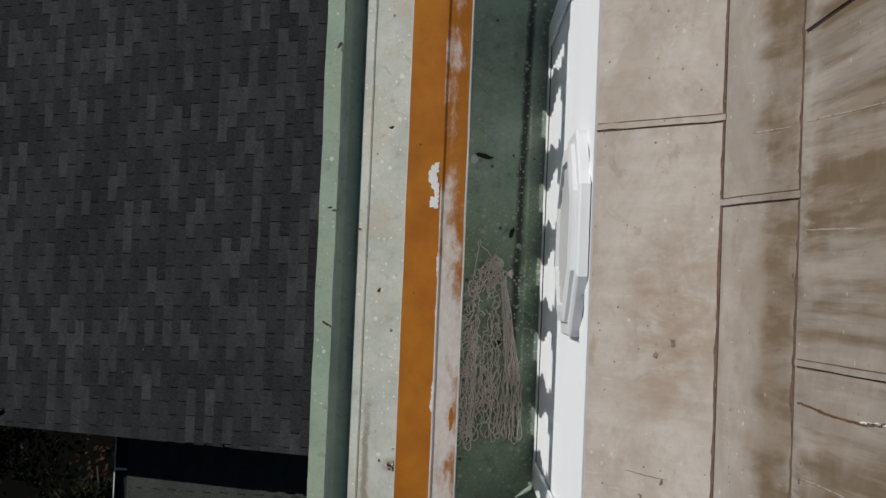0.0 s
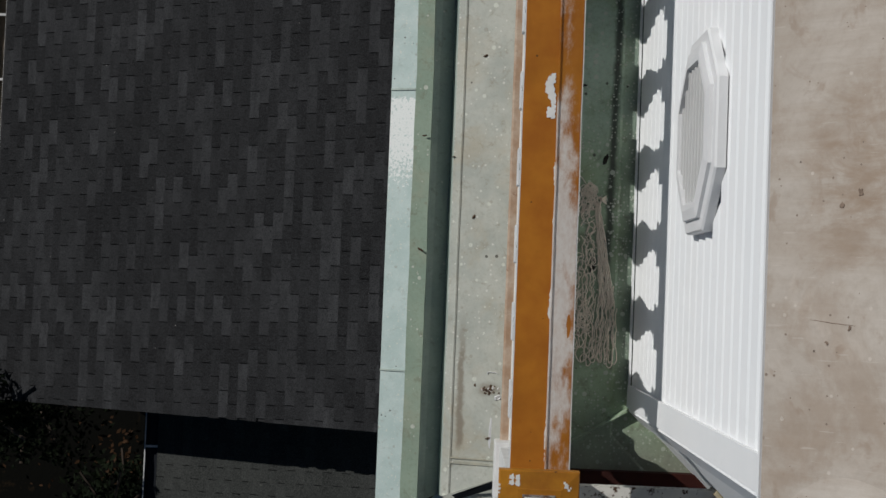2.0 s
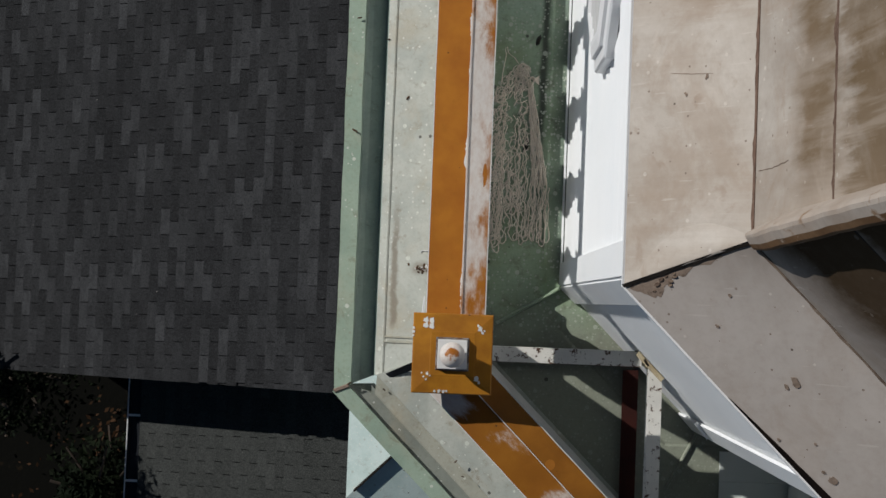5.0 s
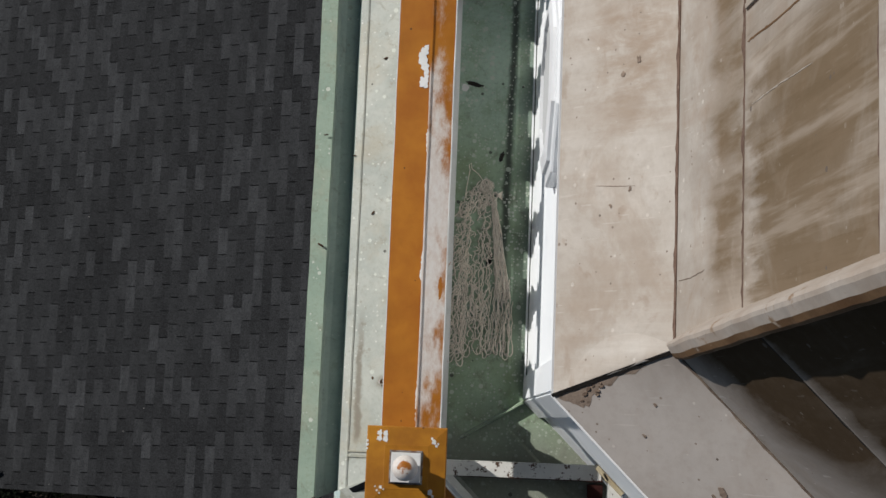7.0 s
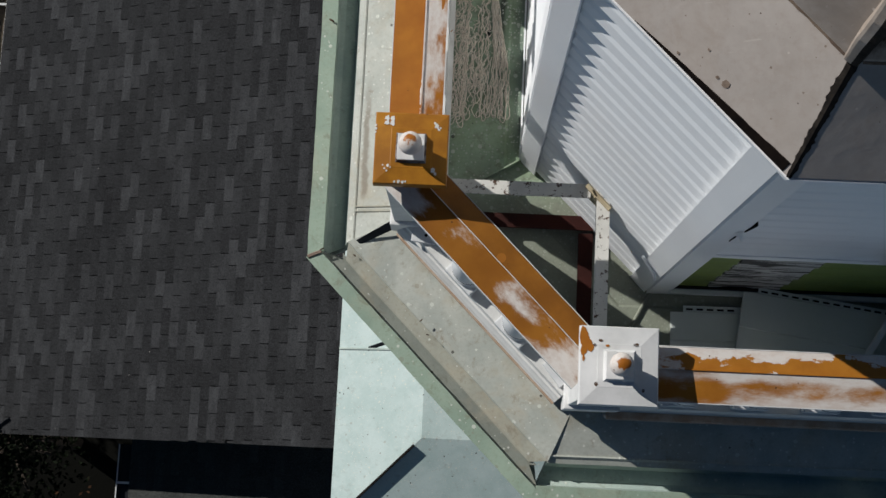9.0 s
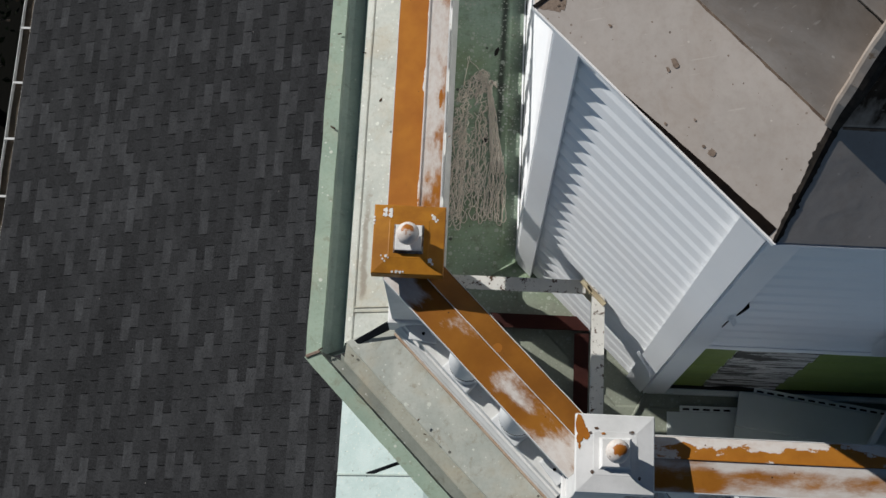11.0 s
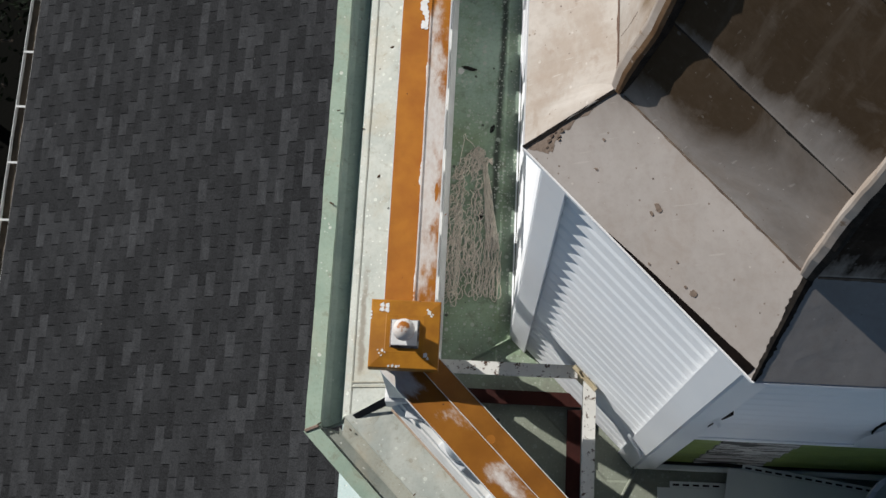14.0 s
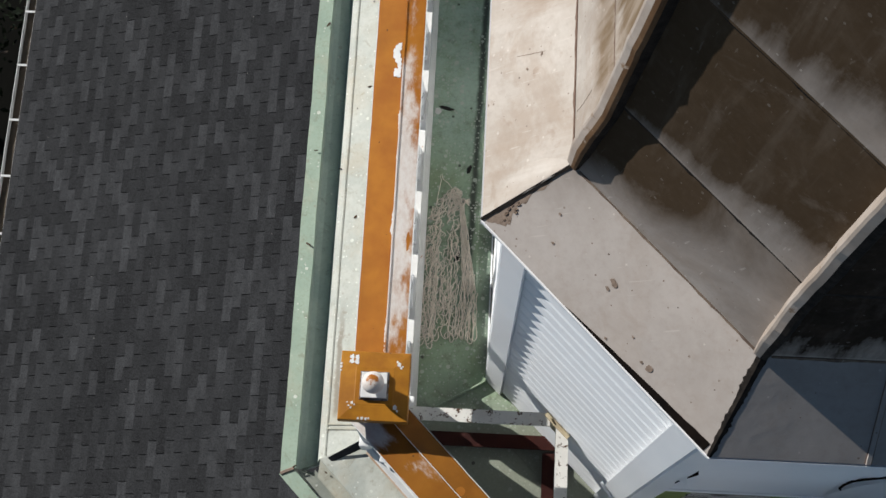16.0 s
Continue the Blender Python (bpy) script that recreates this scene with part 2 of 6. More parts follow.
def deck_paint():
    """Mossy green deck sheet: damp brown patches, lichen dots and a black wet line along the wall."""
    n = Nodes("green_deck_sheet")
    x, y = n.axis(0), n.axis(1)
    col = n.mix(n.ramp(n.noise(4.0, 6, 0.65), 0.35, 0.65), (0.345, 0.445, 0.30), (0.25, 0.33, 0.225))
    col = n.mix(n.math("MULTIPLY", n.ramp(n.noise(2.4, 5, 0.6), 0.42, 0.64), 0.7), col, (0.22, 0.285, 0.150))
    col = n.mix(n.math("MULTIPLY", n.ramp(n.noise(14, 7, 0.72, None, 0.6), 0.50, 0.70), 0.65), col, (0.085, 0.078, 0.045))
    # paler north end: the sky's reflection is mixed into the colour
    pale = n.math("MULTIPLY", n.ramp(n.math("ADD", y, n.math("MULTIPLY", n.noise(4, 5, 0.65), 0.5)), 1.35, 1.85), n.ramp(n.noise(9, 6, 0.7), 0.28, 0.60))
    col = n.mix(n.math("MULTIPLY", pale, 0.75), col, (0.44, 0.56, 0.46))
    grey = n.math("MULTIPLY", n.ramp(n.math("ADD", y, n.math("MULTIPLY", n.math("SUBTRACT", n.noise(5, 4, 0.6), 0.5), 0.3)), 0.26, -0.04), 0.85)
    col = n.mix(grey, col, (0.235, 0.24, 0.195))
    line = n.math("SUBTRACT", x, n.math("ADD", 0.3, n.math("MULTIPLY", y, 0.0205)))
    line = n.math("ABSOLUTE", n.math("ADD", line, n.math("MULTIPLY", n.math("SUBTRACT", n.noise(12, 4, 0.6), 0.5), 0.030)))
    wet = n.math("MULTIPLY", n.ramp(line, 0.024, 0.004), n.math("MULTIPLY", n.ramp(y, 0.45, 0.95), 0.88))
    col = n.mix(wet, col, (0.018, 0.022, 0.016))
    edge = n.math("MULTIPLY", n.ramp(n.math("ADD", x, n.math("MULTIPLY", n.noise(9, 4, 0.6), 0.03)), 0.365, 0.43), n.ramp(y, 0.2, 0.35))
    col = n.mix(n.math("MULTIPLY", edge, 0.55), col, (0.10, 0.125, 0.12))
    dots = n.math("ADD", 0.25, n.math("MULTIPLY", n.ramp(y, -0.05, 0.20), 0.60))
    near = n.math("MULTIPLY", n.ramp(n.math("ABSOLUTE", n.math("SUBTRACT", x, 0.345)), 0.05, 0.02), n.ramp(n.math("ABSOLUTE", n.math("SUBTRACT", y, 0.92)), 0.32, 0.12))
    col = n.mix(n.math("MULTIPLY", n.specks(75, 0.50, 0.65), near), col, (0.55, 0.57, 0.50))
    col = n.mix(n.math("MULTIPLY", n.specks(34, 0.36, 0.45), dots), col, (0.50, 0.53, 0.45))
    col = n.mix(n.math("MULTIPLY", n.specks(85, 0.44, 0.60), dots), col, (0.46, 0.49, 0.41))
    col = n.mix(n.math("MULTIPLY", n.specks(24, 0.22, 0.08), 0.85), col, (0.04, 0.038, 0.03))
    fine = n.noise(70, 4, 0.7)
    col = n.mix(n.math("MULTIPLY", n.ramp(fine, 0.45, 0.8), 0.3), col, (0.07, 0.075, 0.05))
    h = n.math("ADD", n.noise(5, 3, 0.5), n.math("MULTIPLY", fine, 0.15))
    return n.end(col, n.math("ADD", 0.35, n.math("MULTIPLY", n.noise(6, 3, 0.6), 0.3)), 0.0, h, 0.3, 0.008)


def orange_paint(name, fade=None, lo=0.5, hi=0.62, chips=0.70, along=(1.0, 1.0, 1.0), tint=((0.385, 0.148, 0.012), (0.30, 0.102, 0.009))):
    """Orange-brown rust paint, worn through to chalky white; fade: a mask that spreads the wear."""
    n = Nodes(name)
    base = n.mix(n.ramp(n.noise(7, 5, 0.6), 0.3, 0.7), *tint)
    base = n.mix(n.math("MULTIPLY", n.ramp(n.noise(26, 6, 0.7), 0.52, 0.8), 0.45), base, (0.23, 0.093, 0.009))
    base = n.mix(n.math("MULTIPLY", n.ramp(n.noise(3.3, 4, 0.6), 0.5, 0.75), 0.40), base, (0.29, 0.118, 0.010))
    v = along(n) if callable(along) else n.stretch(along)
    worn = n.noise(6.5, 9, 0.70, v, 0.15)
    if fade is not None:
        worn = n.math("ADD", worn, fade(n))
    mask = n.ramp(worn, lo, hi)
    haze = n.math("MULTIPLY", mask, n.math("ADD", 0.80, n.math("MULTIPLY", n.ramp(n.noise(30, 5, 0.7, v), 0.35, 0.6), 0.17)))
    col = n.mix(haze, base, (0.66, 0.62, 0.575))
    col = n.mix(n.ramp(n.noise(15, 6, 0.66, None, 0.6), chips, chips + 0.015), col, (0.66, 0.64, 0.61))
    col = n.mix(n.specks(40, 0.16, 0.10), col, (0.10, 0.045, 0.015))
    fine = n.noise(90, 3, 0.7)
    gloss = n.math("ADD", 0.42, n.math("MULTIPLY", mask, 0.35))
    h = n.math("ADD", n.math("MULTIPLY", worn, 0.6), n.math("MULTIPLY", fine, 0.2))
    return n.end(col, gloss, 0.0, h, 0.25, 0.003, 0.22)


def white_metal(name, rust=0.62, a=(0.66, 0.66, 0.64), b=(0.52, 0.53, 0.53), orange=0.75):
    n = Nodes(name)
    col = n.mix(n.ramp(n.noise(6, 5, 0.65), 0.35, 0.7), a, b)
    col = n.mix(n.ramp(n.noise(11, 6, 0.68, None, 0.5), orange, orange + 0.04), col, (0.36, 0.12, 0.014))
    col = n.mix(n.ramp(n.noise(38, 5, 0.7, None, 0.4), rust, rust + 0.06), col, (0.075, 0.038, 0.018))
    fine = n.noise(80, 4, 0.7)
    return n.end(col, 0.55, 0.0, fine, 0.2, 0.002)


def vinyl(name, a, b):
    n = Nodes(name)
    col = n.mix(n.ramp(n.noise(3.0, 4, 0.6), 0.35, 0.7), a, b)
    col = n.mix(n.math("MULTIPLY", n.ramp(n.noise(22, 6, 0.7), 0.58, 0.8), 0.12), col, (0.45, 0.44, 0.40))
    grain = n.noise(9, 4, 0.6, n.stretch((1.0, 1.0, 26.0)))
    return n.end(col, 0.42, 0.0, grain, 0.08, 0.002)


def shingle_felt(name, shades, single=True):
    n = Nodes(name)
    r = n.piece() if single else n.island()
    tone = n.math("POWER", n.math("FRACT", n.math("MULTIPLY", r, 7.31)), 1.9)
    col = n.mix(n.math("MULTIPLY", tone, 1.0), shades[0], shades[2])
    dark = n.ramp(n.math("FRACT", n.math("MULTIPLY", r, 5.93)), 0.84, 0.86)
    col = n.mix(n.math("MULTIPLY", dark, 0.6), col, tuple(s * 0.45 for s in shades[0]))
    drift = n.ramp(n.noise(1.6, 4, 0.6, n.stretch((1.3, 0.5, 1.0))), 0.32, 0.68)
    col = n.mix(n.math("MULTIPLY", drift, 0.22), col, shades[2])
    blur = n.ramp(n.noise(5.0, 4, 0.6, n.stretch((2.0, 0.7, 1.0))), 0.35, 0.65)
    col = n.mix(n.math("MULTIPLY", blur, 0.45), col, shades[0])
    col = n.mix(n.math("MULTIPLY", n.ramp(n.math("FRACT", n.math("MULTIPLY", r, 11.7)), 0.6, 1.0), 0.35), col, tuple(s * k for s, k in zip(shades[1], (0.98, 1.0, 1.03))))
    patch = n.noise(1.1, 4, 0.6)
    col = n.mix(n.math("MULTIPLY", n.ramp(patch, 0.42, 0.70), n.math("MULTIPLY", n.math("FRACT", n.math("MULTIPLY", r, 3.7)), 0.35)), col, shades[2])
    col = n.mix(n.math("MULTIPLY", n.ramp(n.noise(24, 5, 0.7, n.stretch((0.6, 1.6, 1.0))), 0.46, 0.66), 0.45), col, tuple(s * 1.5 for s in shades[1]))
    grit = n.noise(105, 3, 0.8)
    col = n.mix(n.math("MULTIPLY", n.ramp(grit, 0.50, 0.62), 0.70), col, tuple(s * 2.3 for s in shades[1]))
    col = n.mix(n.math("MULTIPLY", n.ramp(grit, 0.50, 0.39), 0.80), col, tuple(s * 0.45 for s in shades[0]))
    col = n.mix(n.math("MULTIPLY", n.ramp(n.noise(42, 4, 0.75), 0.50, 0.72), 0.55), col, tuple(s * 0.6 for s in shades[0]))
    col = n.mix(n.specks(7.0, 0.05, 0.25), col, (0.22, 0.21, 0.20))
    return n.end(col, 0.88, 0.0, grit, 0.8, 0.006, 0.10)


M_ROOF_A = roof_paint("tan_roof_paint", "y", 0.0, (0.138, 0.092, 0.047), 0.93, 3.03, 3.6, -0.03, 0.84)
M_ROOF_B = roof_paint("tan_roof_paint_browned", "z", 0.6, (0.046, 0.0285, 0.0130), 0.98, 3.075, 3.63, 0.0, 0.92, 0.30, 0.20, 0.27)
# south sheets: stain colour set near black, so it holds the face's shade
M_ROOF_SHADED = roof_paint("tan_roof_paint_shade_black", "z", 1.1, (0.010, 0.007, 0.005), 0.99, 2.72, 3.63, 0.0, 0.9, 0.5)
M_HIP = plain("hip_cap_paint", (0.41, 0.352, 0.30), (0.33, 0.265, 0.21), 7, 0.65, 0, 0.4, (0.22, 0.135, 0.07), 0.58, 50)
M_RUST = plain("rusty_hip_paint", (0.105, 0.055, 0.024), (0.165, 0.098, 0.050), 7, 0.75, 0, 0.5, (0.36, 0.295, 0.235), 0.60, 60, spec=0.15)
M_MOULD = plain("rust_washed_moulding", (0.38, 0.245, 0.15), (0.51, 0.40, 0.30), 12, 0.7, 0, 0.4, (0.25, 0.13, 0.07), 0.62, 60)
# tar joints and dark seams; also blackens parts that are only shaded
M_TAR_SHADE = plain("tar", (0.014, 0.012, 0.011), (0.034, 0.028, 0.023), 30, 0.85, 0, 0.8, (0.14, 0.095, 0.06), 0.68, 90, spec=0.08)
M_ROT = plain("crumbling_filler", (0.20, 0.145, 0.10), (0.10, 0.065, 0.045), 26, 0.9, 0, 0.9, (0.34, 0.28, 0.22), 0.60, 110)
M_FOLD = plain("rusted_fold", (0.165, 0.108, 0.080), (0.105, 0.066, 0.048), 40, 0.9, 0, 0.8, (0.24, 0.18, 0.14), 0.58, 110, spec=0.1)
M_SCRATCH = plain("scratched_paint", (0.40, 0.35, 0.30), (0.32, 0.27, 0.22), 24, 0.7, 0, 0.3, (0.22, 0.165, 0.11), 0.50)
M_FILLER = plain("brown_filler_smear", (0.27, 0.205, 0.155), (0.185, 0.135, 0.10), 30, 0.9, 0, 0.8, (0.12, 0.085, 0.06), 0.54, 110)
M_SIDING = vinyl("white_vinyl", (0.905, 0.91, 0.91), (0.87, 0.88, 0.885))
M_VENT = vinyl("white_vent_plastic", (0.76, 0.76, 0.76), (0.70, 0.70, 0.70))
# the vent's plastic again, greyed for the shade on its slats
M_SLAT_SHADED = vinyl("shaded_vent_slat", (0.60, 0.60, 0.59), (0.52, 0.52, 0.51))
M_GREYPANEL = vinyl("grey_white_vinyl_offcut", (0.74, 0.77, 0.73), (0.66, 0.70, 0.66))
# near black: stands in for the shade inside slots, gaps and holes
M_HOLE_SHADE = plain("hole_shade", (0.006, 0.005, 0.005), (0.014, 0.010, 0.008), 20, 0.9, spec=0.02)
def plate_stain(n):
    # a brown run along the folded hem and a dirty corner by the post
    x, y = n.axis(0), n.axis(1)
    wob = n.math("MULTIPLY", n.math("SUBTRACT", n.noise(9, 5, 0.6), 0.5), 0.06)
    run = n.ramp(n.math("ABSOLUTE", n.math("ADD", n.math("ADD", x, 0.247), wob)), 0.020, 0.004)
    run = n.math("MULTIPLY", run, n.math("MULTIPLY", n.ramp(y, 0.65, 0.35), n.ramp(y, 0.03, 0.08)))
    dx, dy = n.math("ADD", x, 0.135), n.math("SUBTRACT", y, 0.292)
    d = n.math("SQRT", n.math("ADD", n.math("MULTIPLY", n.math("MULTIPLY", dx, dx), 0.35), n.math("MULTIPLY", dy, dy)))
    heap = n.ramp(n.math("ADD", d, wob), 0.040, 0.012)
    return n.math("MULTIPLY", n.math("MAXIMUM", run, heap), 0.75)


M_PLATE = old_copper("pale_zinc_plate", (0.485, 0.495, 0.435), (0.375, 0.395, 0.35), (0.23, 0.20, 0.135), 0.20, 0.6, 0.50, plate_stain)
M_SHELF = old_copper("grey_brown_shelf", (0.40, 0.395, 0.32), (0.31, 0.315, 0.26), (0.20, 0.17, 0.11), 0.09, 0.6, 0.5)
M_LIP = old_copper("green_gutter_lip", (0.33, 0.41, 0.315), (0.265, 0.345, 0.265), (0.16, 0.16, 0.09), 0.14, 0.6, 0.30)
M_TROUGH = old_copper("gutter_trough", (0.44, 0.51, 0.45), (0.34, 0.41, 0.375), (0.20, 0.20, 0.155), 0.08)
# darkened grey: the shade of the shallow cut trough is in its colour
M_TROUGH_CUT = old_copper("grey_gutter_trough_shaded", (0.25, 0.265, 0.225), (0.195, 0.21, 0.18), (0.12, 0.115, 0.08), 0.10, 0.6, 0.35)
M_DECK = deck_paint()


def ledge_glare_flakes(n):
    # chalky flaking along the ledge's rim, and the glare there painted as white chips
    y = n.axis(1)
    stretch = n.math("MULTIPLY", n.ramp(y, 2.50, 2.40), n.ramp(y, 1.35, 2.05))
    thick = n.math("SUBTRACT", 0.68, n.math("MULTIPLY", stretch, 0.30))
    chips = n.ramp(n.math("SUBTRACT", n.noise(34, 6, 0.75), thick), 0.0, 0.05)
    return n.math("MULTIPLY", chips, n.ramp(n.axis(0), -0.40, -0.62))


M_LEDGE = old_copper("aqua_ledge_sheet", (0.52, 0.61, 0.58), (0.44, 0.54, 0.51), (0.34, 0.38, 0.34), 0.38, flakes=ledge_glare_flakes)
M_CURB = white_metal("curb_paint", 0.70, (0.70, 0.69, 0.66), (0.58, 0.57, 0.54), 0.66)
M_BALUSTER = white_metal("baluster_paint", 0.72, (0.66, 0.66, 0.65), (0.56, 0.57, 0.58), 0.80)
M_WHITEPOST = white_metal("white_post_paint", 0.68, (0.73, 0.72, 0.70), (0.60, 0.595, 0.575), 0.73)
M_BAR = white_metal("speckled_white_bar", 0.556, (0.70, 0.68, 0.62), (0.60, 0.58, 0.53), 0.80)
M_SKIRT = white_metal("rusted_skirt_paint", 0.47, (0.24, 0.225, 0.21), (0.12, 0.11, 0.105), 0.70)
M_RED = plain("red_oxide_steel", (0.042, 0.0085, 0.005), (0.026, 0.006, 0.004), 9, 0.7, 0, 0.3, (0.03, 0.012, 0.01), 0.62, spec=0.2)
M_WOOD = plain("raw_wood_block", (0.50, 0.43, 0.28), (0.38, 0.30, 0.18), 14, 0.8, 0, 0.4, (0.14, 0.09, 0.05), 0.64, 80)
M_GREEN = plain("green_wall_paint", (0.20, 0.265, 0.050), (0.15, 0.20, 0.035), 5, 0.55, 0, 0.2, (0.06, 0.075, 0.02), 0.66)
M_STRING = plain("net_string", (0.88, 0.80, 0.68), (0.78, 0.70, 0.59), 20, 0.9, 0, 0.2)
M_DEBRIS = plain("rotten_leaf", (0.012, 0.011, 0.008), (0.022, 0.018, 0.011), 30, 0.9, 0, 0.6)
M_BROWN = plain("brown_scraps", (0.10, 0.055, 0.025), (0.05, 0.03, 0.018), 30, 0.9, 0, 0.6)
M_SHAFT = plain("tower_shaft_paint", (0.50, 0.52, 0.50), (0.42, 0.45, 0.44), 2, 0.7, 0, 0.2)
M_GUTTER = white_metal("rain_gutter_paint", 0.66, (0.70, 0.70, 0.68), (0.60, 0.60, 0.58), 0.85)
M_GUTTERIN = plain("gutter_silt", (0.10, 0.075, 0.05), (0.055, 0.045, 0.03), 5, 0.9, 0, 0.5, (0.20, 0.16, 0.11), 0.60)
M_GUTTERDARK = plain("dark_gutter_metal", (0.022, 0.025, 0.030), (0.015, 0.017, 0.021), 4, 0.5, spec=0.25)
M_FELT = plain("roof_felt", (0.014, 0.014, 0.015), (0.02, 0.02, 0.02), 6, 0.9)
M_SHINGLE = shingle_felt("charcoal_shingle", ((0.0118, 0.01195, 0.0126), (0.0228, 0.0232, 0.0243), (0.0694, 0.0706, 0.0741)))
M_SHINGLE_J = shingle_felt("charcoal_shingle_far", ((0.0118, 0.01195, 0.0126), (0.0228, 0.0232, 0.0243), (0.0694, 0.0706, 0.0741)), False)
M_SHINGLE_G = shingle_felt("grey_green_shingle", ((0.031, 0.033, 0.031), (0.044, 0.046, 0.043), (0.059, 0.061, 0.058)), False)


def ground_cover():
    """Soil darkened in colour for the shade round the building; unseen pale blue paving beyond it, added to bounce
    light on to the walls.
    """
    n = Nodes("shaded_soil_and_bounce_paving")
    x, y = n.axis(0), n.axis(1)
    # near black: the shade on the bed is in the soil colour
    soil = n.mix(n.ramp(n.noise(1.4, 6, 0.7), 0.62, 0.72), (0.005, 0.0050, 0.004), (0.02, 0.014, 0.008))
    # unseen pale surround, blue so that it bounces cool light on the walls
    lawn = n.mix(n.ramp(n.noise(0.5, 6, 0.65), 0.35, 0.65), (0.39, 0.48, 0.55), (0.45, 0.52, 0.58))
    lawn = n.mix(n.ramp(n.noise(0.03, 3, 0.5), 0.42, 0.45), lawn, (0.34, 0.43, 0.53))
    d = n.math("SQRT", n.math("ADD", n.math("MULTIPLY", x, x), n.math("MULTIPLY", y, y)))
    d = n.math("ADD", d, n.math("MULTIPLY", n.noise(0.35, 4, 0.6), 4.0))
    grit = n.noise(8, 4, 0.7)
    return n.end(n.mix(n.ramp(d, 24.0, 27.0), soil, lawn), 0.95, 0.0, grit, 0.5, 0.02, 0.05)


M_GROUND = ground_cover()
# near black: the deep shade below the roofs is in the leaf colour
M_LEAF = plain("shade_dark_leaves", (0.004, 0.007, 0.003), (0.009, 0.013, 0.005), 1.5, 0.8, 0, 0.2, spec=0.08)
M_DRYLEAF = plain("dry_leaf", (0.06, 0.030, 0.013), (0.03, 0.016, 0.008), 9, 0.8, 0, 0.2, spec=0.1)
M_BARK = plain("bark", (0.07, 0.05, 0.035), (0.04, 0.03, 0.02), 5, 0.9, 0, 0.6)


def fade_a(n):
    # chalky wear along the long rail's inner strip: strongest in the middle of its length and beside the seam
    y = n.math("MULTIPLY", n.ramp(n.axis(1), 1.40, 1.02), 0.22)
    end = n.math("MULTIPLY", n.ramp(n.axis(1), 0.42, 0.20), -0.07)
    x = n.math("MULTIPLY", n.ramp(n.axis(0), 0.104, 0.055), 0.13)
    return n.math("SUBTRACT", n.math("ADD", n.math("ADD", y, end), n.math("ADD", x, n.math("MULTIPLY", n.math("SUBTRACT", n.noise(2.6, 3, 0.5), 0.5), 0.45))), 0.17)


def along_b(n):
    """Metres along and across the cut corner's rail, counted from its seam line."""
    x, y = n.math("ADD", n.axis(0), 0.021), n.math("ADD", n.axis(1), 0.044)
    s = n.math("MULTIPLY", n.math("SUBTRACT", x, y), 0.7071)
    u = n.math("MULTIPLY", n.math("ADD", x, y), 0.7071)
    return s, u


def grain_b(n):
    s, u = along_b(n)
    return n.join(n.math("MULTIPLY", s, 0.75), n.math("MULTIPLY", u, 1.5))


def fade_seam_b(n):
    # wear of the cut corner's outer strip: a chalky start, smears beside the seam, and bare paint towards the white post
    s, u = along_b(n)
    start = n.math("MULTIPLY", n.math("MULTIPLY", n.ramp(s, 0.24, 0.06), n.ramp(u, 0.010, -0.045)), 0.36)
    far = n.math("MULTIPLY", n.ramp(n.math("SUBTRACT", s, n.math("MULTIPLY", u, 1.6)), 0.76, 0.98), 0.34)
    mid = n.math("MULTIPLY", n.ramp(n.math("ABSOLUTE", n.math("SUBTRACT", s, 0.60)), 0.16, 0.03), n.math("MULTIPLY", n.ramp(u, -0.075, -0.03), 0.17))
    seam = n.math("MULTIPLY", n.ramp(u, -0.025, 0.012), n.math("MULTIPLY", n.ramp(s, 0.10, 0.30), 0.09))
    return n.math("SUBTRACT", n.math("ADD", n.math("MAXIMUM", start, far), n.math("MAXIMUM", mid, seam)), 0.13)


def fade_c(n):
    # the shaded rail's inner strip flakes from its deck edge and beside the post
    x, y = n.axis(0), n.axis(1)
    edge = n.math("MULTIPLY", n.ramp(y, -0.672, -0.636), 0.15)
    patch = n.math("MULTIPLY", n.math("MULTIPLY", n.ramp(n.math("ABSOLUTE", n.math("SUBTRACT", x, 1.25)), 0.10, 0.04), n.ramp(y, -0.685, -0.662)), 0.20)
    post_end = n.math("MULTIPLY", n.ramp(x, 1.0, 0.92), 0.08)
    far = n.math("MULTIPLY", n.ramp(x, 1.50, 1.62), 0.10)
    return n.math("SUBTRACT", n.math("ADD", n.math("MAXIMUM", edge, patch), n.math("MAXIMUM", post_end, far)), 0.07)


def fade_c_out(n):
    # the outer strip is rubbed thin, most along its edges
    x, y = n.axis(0), n.axis(1)
    edge = n.math("MULTIPLY", n.ramp(n.math("ABSOLUTE", n.math("ADD", y, 0.768)), 0.012, 0.050), 0.20)
    thin = n.math("MULTIPLY", n.ramp(x, 1.04, 1.16), 0.20)
    return n.math("SUBTRACT", n.math("ADD", edge, thin), 0.12)


M_ORANGE = orange_paint("orange_rail_paint", None, 0.90, 0.99, 0.93)
M_ORANGE_WORN = orange_paint("orange_rail_paint_chalky", fade_a, 0.42, 0.66, 0.80, (1.7, 0.8, 1.0))
M_ORANGE_B = orange_paint("orange_rail_paint_streaked", fade_seam_b, 0.46, 0.68, 0.90, grain_b, ((0.30, 0.122, 0.013), (0.23, 0.086, 0.010)))
M_ORANGE_BI = orange_paint("brown_orange_rail_paint", None, 0.92, 0.99, 0.95, grain_b, ((0.29, 0.116, 0.012), (0.21, 0.080, 0.009)))
M_ORANGE_C = orange_paint("orange_rail_paint_shabby", fade_c, 0.50, 0.525, 0.80, (0.7, 1.2, 1.0), ((0.40, 0.164, 0.016), (0.31, 0.116, 0.011)))
